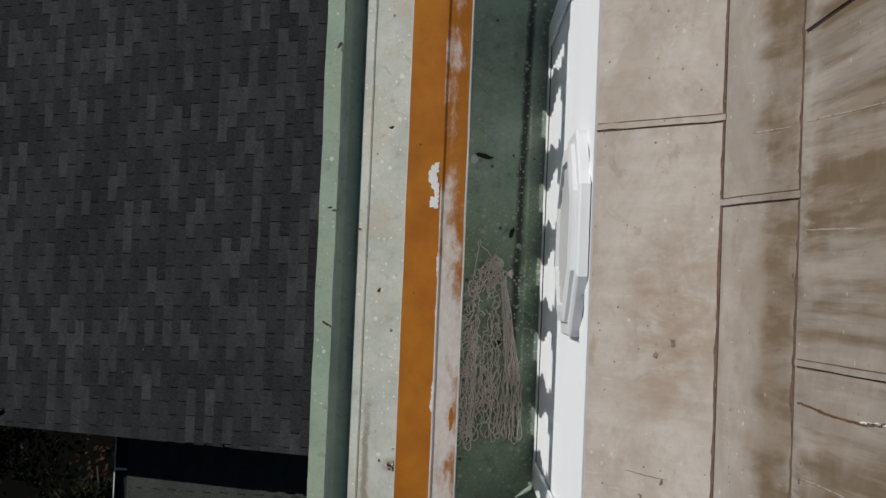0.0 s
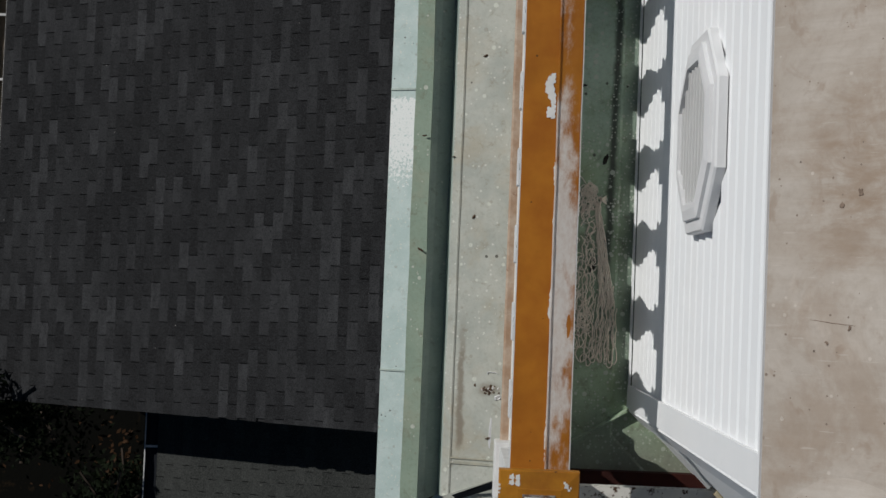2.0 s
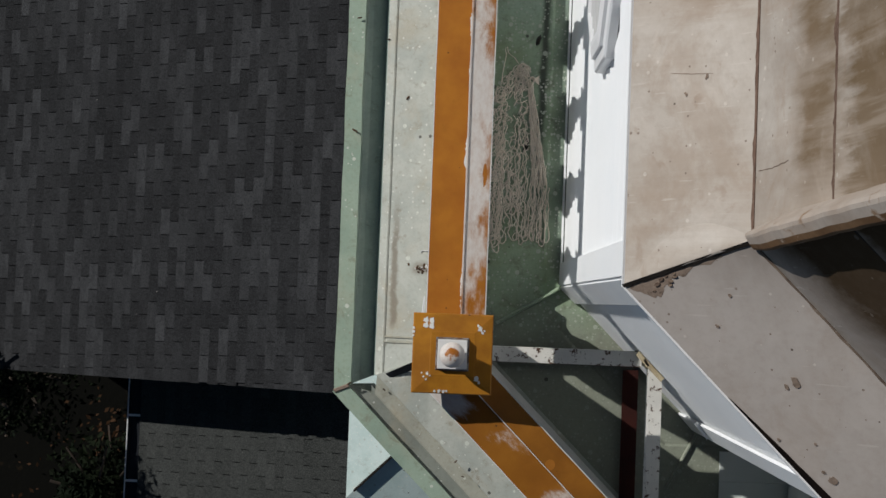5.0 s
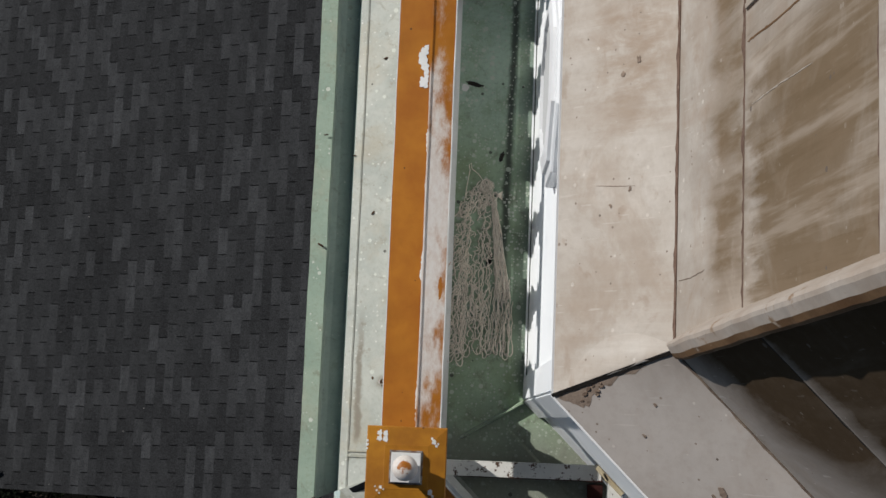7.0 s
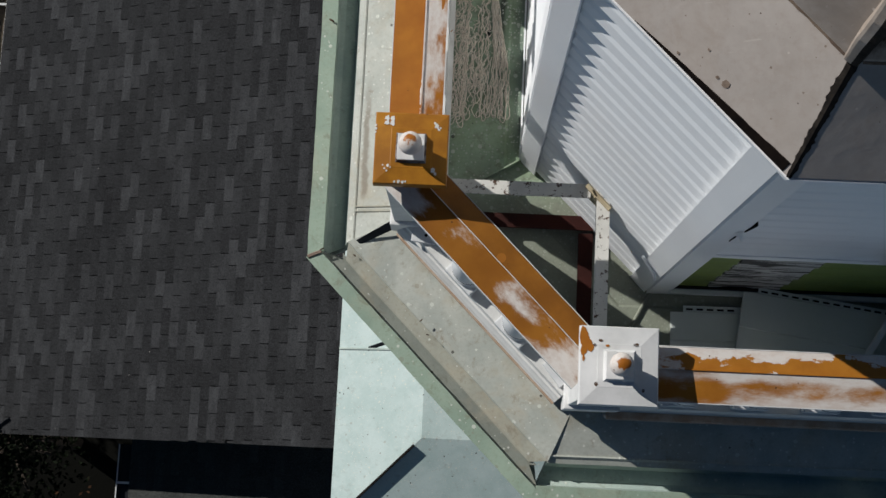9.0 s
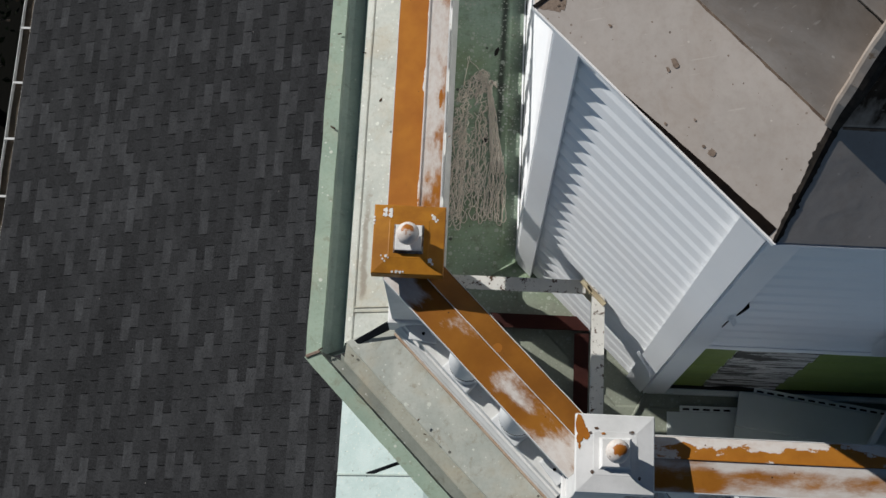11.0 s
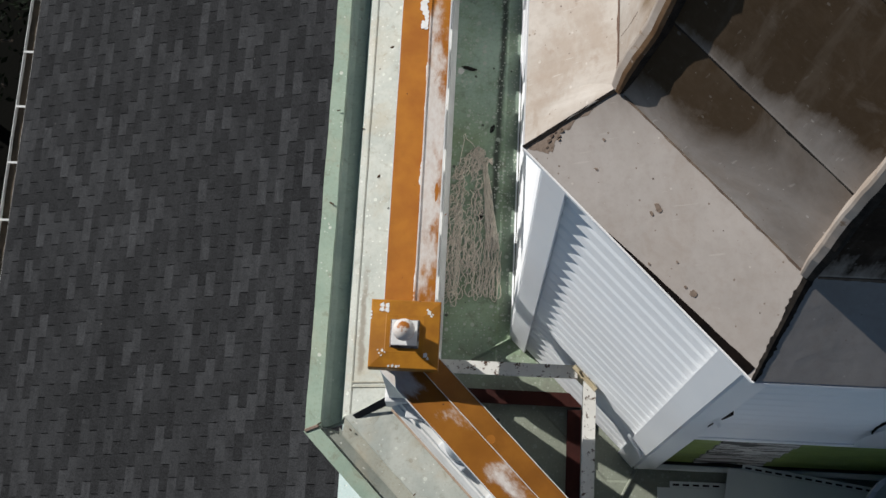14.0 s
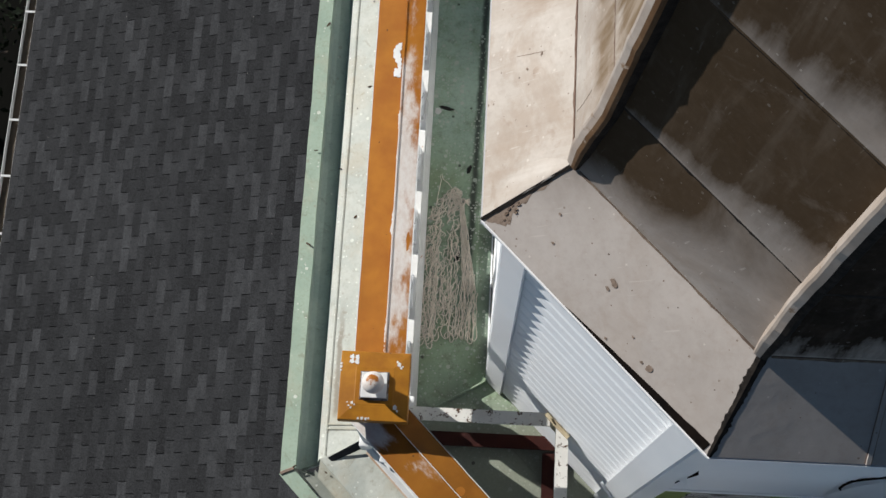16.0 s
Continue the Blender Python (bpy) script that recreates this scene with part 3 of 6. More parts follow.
M_ORANGE_CO = orange_paint("orange_rail_paint_rubbed", fade_c_out, 0.42, 0.72, 0.90, (0.5, 1.3, 1.0), ((0.36, 0.145, 0.015), (0.28, 0.104, 0.011)))
M_ORANGE_CAP = orange_paint("orange_cap_paint", None, 0.92, 0.99, 0.80, (1.0, 1.0, 1.0), ((0.43, 0.190, 0.013), (0.27, 0.108, 0.011)))
M_ORANGE_SPOT = orange_paint("bright_orange_touch_up", None, 0.95, 0.99, 0.95, (1.0, 1.0, 1.0), ((0.40, 0.158, 0.020), (0.34, 0.125, 0.015)))
M_BALLTOP = orange_paint("finial_paint", lambda n: n.ramp(n.axis(2), 1.219, 1.198), 0.52, 0.60, 0.80, (3.0, 3.0, 3.0))


def peeling():
    """Weathered boards: off-white paint that has cracked along the grain and come away in long dark flakes."""
    n = Nodes("flaking_white_boards")
    flake = n.noise(4, 6, 0.66, n.stretch((0.55, 1.0, 3.4)), 0.5)
    crack = n.noise(3, 6, 0.70, n.stretch((0.5, 1.0, 8.0)), 0.7)
    col = n.mix(n.ramp(n.noise(5, 4, 0.6), 0.35, 0.7), (0.58, 0.56, 0.53), (0.46, 0.44, 0.42))
    bare = n.math("MAXIMUM", n.ramp(flake, 0.480, 0.462), n.ramp(n.math("ABSOLUTE", n.math("SUBTRACT", crack, 0.52)), 0.026, 0.014))
    col = n.mix(n.math("MULTIPLY", bare, 0.93), col, (0.035, 0.030, 0.027))
    col = n.mix(n.math("MULTIPLY", n.ramp(n.noise(30, 5, 0.7), 0.5, 0.75), 0.3), col, (0.24, 0.22, 0.20))
    return n.end(col, 0.8, 0.0, flake, 0.6, 0.006)


M_PEEL = peeling()


# ---- mesh helpers ----
def part(name, bm, material, parent=None, label="", smooth=False, kind="", at=None):
    """Links a bmesh, drawn in world metres, as one mesh object under a thing."""
    me = bpy.data.meshes.new(name)
    base = at if at is not None else (parent.matrix_world.translation.copy() if parent else Vector((0, 0, 0)))
    if parent and parent.type != "EMPTY" and at is None:
        base = Vector(parent["base"]) if "base" in parent else Vector((0, 0, 0))
    base = Vector(base)
    bmesh.ops.recalc_face_normals(bm, faces=bm.faces)
    if base.length > 0:
        bmesh.ops.translate(bm, verts=bm.verts, vec=-base)
    bm.to_mesh(me)
    bm.free()
    if smooth:
        me.shade_smooth()
    me.materials.append(material)
    ob = new(name, me)
    ob["base"] = tuple(base)
    if parent:
        ob.parent = parent
    else:
        ob.location = base
    if label:
        tagged(ob, label)
    if kind:
        tagged(ob, kind=kind)
    return ob


def piece_of(ob, name):
    """The first part of a thing whose name begins so."""
    return [c for c in ob.children if c.name.startswith(name)][0]


def thing(name, at, label, category="", group="", kind=""):
    ob = new(name)
    ob.location = at
    ob.matrix_world = Matrix.Translation(at)
    ob.empty_display_size = 0.1
    return tagged(ob, label, category, group, kind)


def box(bm, x0, x1, y0, y1, z0, z1, m=None, bevel=0.0):
    vs = [bm.verts.new((x, y, z)) for z in (z0, z1) for y in (y0, y1) for x in (x0, x1)]
    fs = [bm.faces.new([vs[i] for i in f]) for f in ((0, 2, 3, 1), (4, 5, 7, 6), (0, 1, 5, 4), (2, 6, 7, 3), (0, 4, 6, 2), (1, 3, 7, 5))]
    if bevel:
        es = list({e for f in fs for e in f.edges})
        done = bmesh.ops.bevel(bm, geom=es, offset=bevel, segments=2, profile=0.6, affect="EDGES")
        vs = list({v for f in done["faces"] for v in f.verts} | {v for v in vs if v.is_valid})
    if m is not None:
        bmesh.ops.transform(bm, matrix=m, verts=[v for v in vs if v.is_valid])
    return vs


def strip(bm, rows, close=False, caps=True):
    """Skin over rows of points (each row a loop of the same length)."""
    grid = [[bm.verts.new(p) for p in row] for row in rows]
    n = len(grid[0])
    for a, b in zip(grid, grid[1:]):
        for i in range(n if close else n - 1):
            j = (i + 1) % n
            bm.faces.new((a[i], a[j], b[j], b[i]))
    if close and caps and n > 2:
        bm.faces.new(grid[0][::-1])
        bm.faces.new(grid[-1])
    return grid


def beam(bm, p0, p1, profile, sag=None):
    """A bar from p0 to p1 (level); profile: a loop of (sideways, up), sideways to the left of the way."""
    p0, p1 = Vector(p0), Vector(p1)
    way = (p1 - p0).normalized()
    left = Vector((0, 0, 1)).cross(way).normalized()
    up = way.cross(left)
    n = 1 if sag is None else 24
    rows = []
    for i in range(n + 1):
        f = i / n
        off = sag(f) if sag else Vector((0, 0, 0))
        rows.append([p0.lerp(p1, f) + left * u + up * w + off for u, w in profile])
    strip(bm, rows, True)


def turned(bm, at, rings, sides=20):
    """A turned solid: rings of (radius, height)."""
    rows = [[Vector(at) + Vector((r * math.cos(2 * math.pi * i / sides), r * math.sin(2 * math.pi * i / sides), z)) for i in range(sides)] for r, z in rings]
    strip(bm, rows, True)


def tube(verts, faces, points, radius, sides=4):
    """Adds a thin cord along points to plain lists."""
    base = len(verts)
    for i, p in enumerate(points):
        a, b = points[max(i - 1, 0)], points[min(i + 1, len(points) - 1)]
        d = (b - a).normalized()
        s = d.cross(Vector((0.1, 0.2, 1))).normalized()
        u = s.cross(d)
        for k in range(sides):
            w = 2 * math.pi * k / sides
            verts.append(p + (s * math.cos(w) + u * math.sin(w)) * radius)
    for i in range(len(points) - 1):
        for k in range(sides):
            a, b = base + i * sides + k, base + i * sides + (k + 1) % sides
            faces.append((a, b, b + sides, a + sides))


def mesh_part(name, verts, faces, material, parent=None, label="", kind="", smooth=False):
    base = parent.matrix_world.translation if parent else Vector((0, 0, 0))
    me = bpy.data.meshes.new(name)
    me.from_pydata([tuple(Vector(v) - base) for v in verts], [], faces)
    me.update()
    if smooth:
        me.shade_smooth()
    me.materials.append(material)
    ob = new(name, me)
    if parent:
        ob.parent = parent
    if label:
        tagged(ob, label)
    if kind:
        tagged(ob, kind=kind)
    return ob


# ---- the tower's plan: a square with cut corners ----
CX, CY = 1.877, 1.15


def ring(h, k):
    """Corners of the plan: h, half the width; k, the cut corner's distance along x plus y. Side 0 is the long west one, 1 the cut corner, 2 the south."""
    g = k - h
    pts = [(-h, g), (-h, -g), (-g, -h), (g, -h), (h, -g), (h, g), (g, h), (-g, h)]
    return [Vector((CX + x, CY + y, 0)) for x, y in pts]


def side_solid(bm, h, k, profile, side, inset=0.0, least=0.0, past=0.0):
    """A mitred run along one side; profile: a loop of (inset from the ring, height). Beyond the inset past it ends at the neighbours' inset least."""
    ends = []
    for d, z in profile:
        r = ring(h - (max(d, least) if d > past else d), k - math.sqrt(2) * d)
        a, b = r[side], r[(side + 1) % 8]
        w = (b - a).normalized() * inset
        ends.append((a + w + Vector((0, 0, z)), b - w + Vector((0, 0, z))))
    strip(bm, [[e[0] for e in ends], [e[1] for e in ends]], True)

# ---- ground and the roofs below ----
SLOPE, ROOF0 = 0.4195, -9.305  # height of the dark roof: ROOF0 + SLOPE * x


def rough_sheet(name, half, z, material):
    bm = bmesh.new()
    bmesh.ops.create_grid(bm, x_segments=60, y_segments=60, size=half)
    for v in bm.verts:
        v.co.z = z + 0.25 * noise.noise(v.co * 0.06)
    return part(name, bm, material, label="ground with shade in its dark soil colour, added pale paving beyond", kind="structure")


rough_sheet("ground", 600, -18.5, M_GROUND)


def roof_slab(name, x0, x1, y0, y1, drop, label):
    """The deck of a shingled roof that falls towards -x, with a rake edge."""
    bm = bmesh.new()
    z0, z1 = ROOF0 - drop + SLOPE * x0, ROOF0 - drop + SLOPE * x1
    strip(bm, [[(x, y, z - 0.02) for x, z in ((x0, z0), (x1, z1))] + [(x, y, z - 0.22) for x, z in ((x1, z1), (x0, z0))] for y in (y0, y1)], True)
    return tagged(part(name, bm, M_FELT), label, kind="structure")


roof_main = roof_slab("roof", -6.42, 1.5, -0.95, 9.0, 0.0, "dark charcoal three-tab shingle roof below the tower")
roof_low = roof_slab("lower_roof", -4.15, 2.5, -7.0, -0.90, 1.18, "grey-green shingle roof a step lower, partly in shade")

# house walls under the roofs
for nm, (x0, x1, y0, y1, z1) in {"house_wall_west": (-6.0, 1.4, -0.75, 8.8, -12.1), "house_wall_south": (-3.8, 2.4, -6.8, -0.9, -12.1)}.items():
    bm = bmesh.new()
    box(bm, x0, x1, y0, y1, -18.6, z1)
    tagged(part(nm, bm, M_SHAFT), "plain painted house wall under the shingle roof", kind="structure")
bm = bmesh.new()
strip(bm, [[(-6.0, y, -12.1), (1.4, y, -12.1), (1.4, y, ROOF0 + SLOPE * 1.4 - 0.23), (-6.0, y, ROOF0 - SLOPE * 6.0 - 0.23)] for y in (-0.75, 8.8)], True)
tagged(part("gable_wall", bm, M_SHAFT), "gable wall under the dark shingle roof", kind="structure")


# ---- tower shaft, ledge, cornice, deck ----
SH, SK = 1.96, 3.02      # shaft under the cornice
bm = bmesh.new()
for s in range(8):
    side_solid(bm, SH, SK, [(0, -6.9), (0, -0.20), (0.2, -0.20), (0.2, -6.9)], s)
tagged(part("shaft_wall", bm, M_SHAFT), "painted wall of the tower shaft below the cornice", kind="structure")

bm = bmesh.new()
box(bm, CX - 2.72, CX + 2.72, CY - 2.72, CY + 2.72, -14.5, -6.95)
tagged(part("lower_tower_wall", bm, M_SHAFT), "painted wall of the square lower tower stage", kind="structure")

ledge = thing("ledge", (CX, CY, -6.75), "pale aqua sheet-metal ledge on the square lower tower stage", kind="structure")
LE = 2.815
bm = bmesh.new()
rim, top = [], []
for sx, sy in ((-1, -1), (1, -1), (1, 1), (-1, 1)):
    rim.append(Vector((CX + sx * LE, CY + sy * LE, -6.72)))
    top.append(Vector((CX + sx * 2.0, CY + sy * 2.0, -6.42)))
vr, vt, vb = [bm.verts.new(p) for p in rim], [bm.verts.new(p) for p in top], [bm.verts.new(p - Vector((0, 0, 0.22))) for p in rim]
for i in range(4):
    j = (i + 1) % 4
    bm.faces.new((vr[i], vr[j], vt[j], vt[i]))
    bm.faces.new((vb[i], vb[j], vr[j], vr[i]))
bm.faces.new(vb)
bm.faces.new(vt)
part("ledge_sheet", bm, M_LEDGE, ledge)
bm = bmesh.new()
for sx, sy in ((-1, -1),):
    a, b = rim[0].lerp(top[0], 0.10), rim[0].lerp(top[0], 0.92)
    beam(bm, a + Vector((0, 0, 0.004)), b + Vector((0, 0, 0.004)), [(-0.012, 0), (0.012, 0), (0.008, 0.05), (-0.008, 0.05)])
part("mitre_seam", bm, M_TAR_SHADE, ledge, "black folded seam")
bm = bmesh.new()
a, b = Vector((-0.663, -0.041, -6.62)), Vector((-0.334, 0.072, -6.505))
strip(bm, [[a + Vector((0, -0.03, 0.0)), a + Vector((0, 0.01, 0.012))], [b + Vector((0, -0.03, 0.0)), b + Vector((0, 0.012, 0.03))]])
bmesh.ops.solidify(bm, geom=bm.faces[:], thickness=0.005)
part("lifted_flap", bm, M_GUTTERDARK, ledge, "lifted dark flashing flap")
for i, y in enumerate((-0.05, 2.52)):
    bm = bmesh.new()
    a, b = Vector((CX - LE, y, -6.72)), Vector((CX - 2.0, y, -6.42))
    beam(bm, a, b, [(-0.008, 0), (0.008, 0), (0.008, 0.012), (-0.008, 0.012)])
    part("sheet_seam", bm, M_TROUGH, ledge)

CH, CK = 2.351, 3.715    # outer edge of the gutter lip
cornice = thing("cornice", (CX, CY, -0.2), "weathered green sheet-metal cornice with a built-in gutter round the balustrade", kind="structure")


def wavy(bm, amount, seed=0.0):
    """Small dents and bulges along straight sheet edges."""
    bmesh.ops.subdivide_edges(bm, edges=[e for e in bm.edges if e.calc_length() > 0.8], cuts=70, use_grid_fill=True)
    for v in bm.verts:
        p = v.co * 4.0 + Vector((seed, 0, 0))
        q = v.co * 17.0
        v.co += Vector((noise.noise(p) + 0.35 * noise.noise(q), noise.noise(p + Vector((7, 0, 0))) + 0.35 * noise.noise(q + Vector((3, 0, 0))), 0.7 * noise.noise(p + Vector((0, 9, 0))))) * amount


LIP = [(0.0, -0.05), (0.068, -0.045), (0.068, -0.062), (0.004, -0.068), (0.03, -0.24), (0.02, -0.24)]
TROUGH = [(0.064, -0.063), (0.072, -0.135), (0.095, -0.148), (0.150, -0.150), (0.166, -0.062), (0.178, -0.062), (0.178, -0.23), (0.05, -0.23)]
PLATE = [(0.164, -0.060), (0.196, -0.046), (0.400, 0.015), (0.56, 0.02), (0.56, -0.1), (0.18, -0.1)]
# the cut corner's trough is narrow, with a level shelf behind it
TROUGH_CUT = [(0.056, -0.063), (0.060, -0.069), (0.068, -0.073), (0.104, -0.076), (0.115, -0.068), (0.126, -0.068), (0.126, -0.23), (0.05, -0.23)]
PLATE_CUT = [(0.170, -0.058), (0.173, -0.042), (0.400, 0.015), (0.56, 0.02), (0.56, -0.1), (0.18, -0.1)]
SHELF_CUT = [(0.112, -0.066), (0.118, -0.062), (0.172, -0.058), (0.172, -0.10), (0.122, -0.10)]
LIP_CUT = [(-0.006, -0.05), (0.058, -0.045), (0.058, -0.062), (0.0, -0.068), (0.03, -0.24), (0.02, -0.24)]
for s in range(8):
    cut = s % 2 == 1
    bm = bmesh.new()
    side_solid(bm, CH, CK, LIP_CUT if cut else LIP, s)
    if s < 3:
        wavy(bm, 0.0045)
    part("gutter_lip", bm, M_LIP, cornice)
    bm = bmesh.new()
    side_solid(bm, CH, CK, TROUGH_CUT if cut else TROUGH, s, 0.0, 0.152 if cut else 0.0, 0.09)
    part("gutter_trough", bm, M_TROUGH_CUT if cut else M_TROUGH, cornice)
    bm = bmesh.new()
    side_solid(bm, CH, CK, PLATE_CUT if cut else PLATE, s, 0.0, 0.166 if cut else 0.0)
    if s < 3:
        wavy(bm, 0.0025, 3.0)
    part("cornice_plate", bm, M_PLATE, cornice)
    if cut:
        bm = bmesh.new()
        side_solid(bm, CH, CK, SHELF_CUT, s, 0.0, 0.166)
        if s < 3:
            wavy(bm, 0.002, 5.0)
        part("gutter_shelf", bm, M_SHELF, cornice, "level grey-brown shelf behind the gutter")

bm = bmesh.new()
a, b = ring(CH - 0.003, CK - 0.004)[1], ring(CH - 0.062, CK - 0.088)[1]
beam(bm, (a.x, a.y, -0.046), (b.x, b.y, -0.041), [(-0.008, 0), (0.008, 0), (0.005, 0.004), (-0.005, 0.004)])
part("corner_solder", bm, M_FILLER, cornice, "rusty soldered corner joint")

# joints, folded edges and the lifted black mitre flaps of the plate
for y, w in ((-0.006, 0.006), (0.013, 0.004)):
    bm = bmesh.new()
    beam(bm, (CX - CH + 0.196, y, -0.044), (CX - CH + 0.385, y, 0.012), [(-w, 0), (w, 0), (w * 0.7, 0.004), (-w * 0.7, 0.004)])
    part("plate_joint", bm, M_SHELF, cornice, "folded joint across the plate")
bm = bmesh.new()
a, b = Vector((-0.272, -0.148, -0.050)), Vector((-0.100, -0.066, 0.045))
strip(bm, [[a + Vector((0.0, -0.016, 0)), a + Vector((0, 0.010, 0.012))], [b + Vector((0.01, -0.022, 0)), b + Vector((0, 0.012, 0.028))]])
bmesh.ops.solidify(bm, geom=bm.faces[:], thickness=0.004)
part("lifted_flap", bm, M_GUTTERDARK, cornice, "lifted dark flashing flap")
for s, d in ((0, 0.185), (1, 0.170), (2, 0.185)):
    bm = bmesh.new()
    side_solid(bm, CH, CK, [(d, -0.049), (d + 0.008, -0.041), (d + 0.014, -0.042), (d + 0.014, -0.05)], s)
    wavy(bm, 0.0025, 3.0)
    part("plate_hem", bm, M_PLATE, cornice)

deck = thing("deck", (CX, CY, 0), "dark green sheet-metal deck between balustrade and wall, speckled with lichen", kind="structure")
for s in range(8):
    bm = bmesh.new()
    side_solid(bm, CH, CK, [(0.55, 0.0), (0.825, 0.0), (0.835, -0.006), (1.06, -0.006), (1.06, -0.09), (0.55, -0.09)], s)
    part("deck_sheet", bm, M_DECK, deck)
bm = bmesh.new()
beam(bm, (0.17, 0.085, 0.0), (0.422, 0.236, 0.002), [(-0.008, 0), (0.008, 0), (0.003, 0.030), (-0.003, 0.030)])
part("mitre_seam", bm, M_DECK, deck)
bm = bmesh.new()
beam(bm, (0.86, -0.55, 0.002), (0.985, -0.31, 0.002), [(-0.007, 0), (0.007, 0), (0.003, 0.014), (-0.003, 0.014)])
part("mitre_seam", bm, M_DECK, deck)

# ---- tower walls ----
WH, WK, EAVE = 1.45, 2.355, 2.47
core = bmesh.new()
for s in range(8):
    side_solid(core, WH - 0.03, WK - 0.0424, [(0, -0.08), (0, EAVE), (0.10, EAVE), (0.10, -0.08)], s)
tagged(part("wall_core", core, M_SHAFT), "closed timber wall behind the white siding", kind="structure")

EXPO = 0.1016


def siding_wall(name, side, z_from, label, ends=(0.085, 0.085)):
    """Lapped siding: each course a leaning board with a butt edge at its foot."""
    wall = thing(name, tuple(ring(WH, WK)[side].lerp(ring(WH, WK)[(side + 1) % 8], 0.5)), label, kind="structure")
    a, b = ring(WH, WK)[side], ring(WH, WK)[(side + 1) % 8]
    way = (b - a).normalized()
    out = Vector((0, 0, 1)).cross(way) * -1
    if (a - Vector((CX, CY, 0))).dot(out) < 0:
        out = -out
    a, b = a + way * ends[0] * 0.6, b - way * ends[1] * 0.6
    z = z_from
    while z < EAVE - 0.01:
        t = min(z + EXPO + 0.006, EAVE)
        bm = bmesh.new()
        prof = [(-0.003, z), (0.0, z + 0.004), (-0.006, z + 0.047), (-0.0125, z + 0.066), (-0.0235, t), (-0.029, t), (-0.029, z)]
        strip(bm, [[p + out * u + Vector((0, 0, h)) for u, h in prof] for p in (a, b)], True)
        part("siding_course", bm, M_SIDING, wall)
        z += EXPO
    return wall, way, out


wall_w, way_w, out_w = siding_wall("wall_west", 0, 0.03, "white lapped vinyl siding wall in full sun")
wall_c, way_c, out_c = siding_wall("wall_corner", 1, 0.03, "white lapped vinyl siding on the cut corner")
wall_s, way_s, out_s = siding_wall("wall_south", 2, 0.93, "white siding torn off below, in shade", (0.03, 0.085))


def corner_board(name, a, b, corner, parent, z0):
    """Two flat legs folded round a corner."""
    ca = corner
    for d in (a, b):
        bm = bmesh.new()
        d = d.normalized()
        o = (a.normalized() + b.normalized())
        n = d.cross(Vector((0, 0, 1)))
        if n.dot(o) > 0:
            n = -n
        p0, p1 = ca, ca + d * 0.088
        pts = [p0 + n * 0.014, p1 + n * 0.012, p1 + n * 0.002, p0 - n * 0.004]
        strip(bm, [[p + Vector((0, 0, z)) for p in pts] for z in (z0, 0.7, 1.4, EAVE)], True)
        part(name, bm, M_SIDING, parent)


W = ring(WH, WK)
corner_board("corner_board", W[0] - W[1], W[2] - W[1], W[1], wall_c, 0.0)
corner_board("corner_board", W[1] - W[2], W[3] - W[2], W[2], wall_c, 0.0)
corner_board("corner_board", W[7] - W[0], W[1] - W[0], W[0], wall_w, 0.0)


# ---- the spire: bands of tan sheet ----
RH, RK = 1.522, 2.461
UPPER = [(0.405, 4.6), (0.53, 6.2), (1.42, 11.0)]
BANDS_W = [(0.0, 2.51), (0.222, 2.71), (0.285, 3.03), (0.331, 3.61)] + UPPER    # west and east sides
BANDS_C = [(0.0, 2.51), (0.222, 2.71), (0.288, 3.075), (0.332, 3.63)] + UPPER   # the others fold a little higher
spire = thing("spire", (CX, CY, 2.5), "tan painted sheet-metal spire with brown run-off stains and folded seams", kind="structure")


def bands(side):
    return BANDS_W if side in (0, 4) else BANDS_C


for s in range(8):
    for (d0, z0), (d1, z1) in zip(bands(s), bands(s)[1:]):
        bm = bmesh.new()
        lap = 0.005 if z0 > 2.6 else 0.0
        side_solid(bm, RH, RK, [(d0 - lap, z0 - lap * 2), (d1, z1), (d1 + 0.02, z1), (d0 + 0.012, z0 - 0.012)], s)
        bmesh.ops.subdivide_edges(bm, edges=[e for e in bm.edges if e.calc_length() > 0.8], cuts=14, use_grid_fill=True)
        # the upper south sheets get the copy with shade in its colour
        part("roof_panel", bm, M_ROOF_A if s == 0 else (M_ROOF_SHADED if s == 2 and z0 > 2.6 else M_ROOF_B), spire)


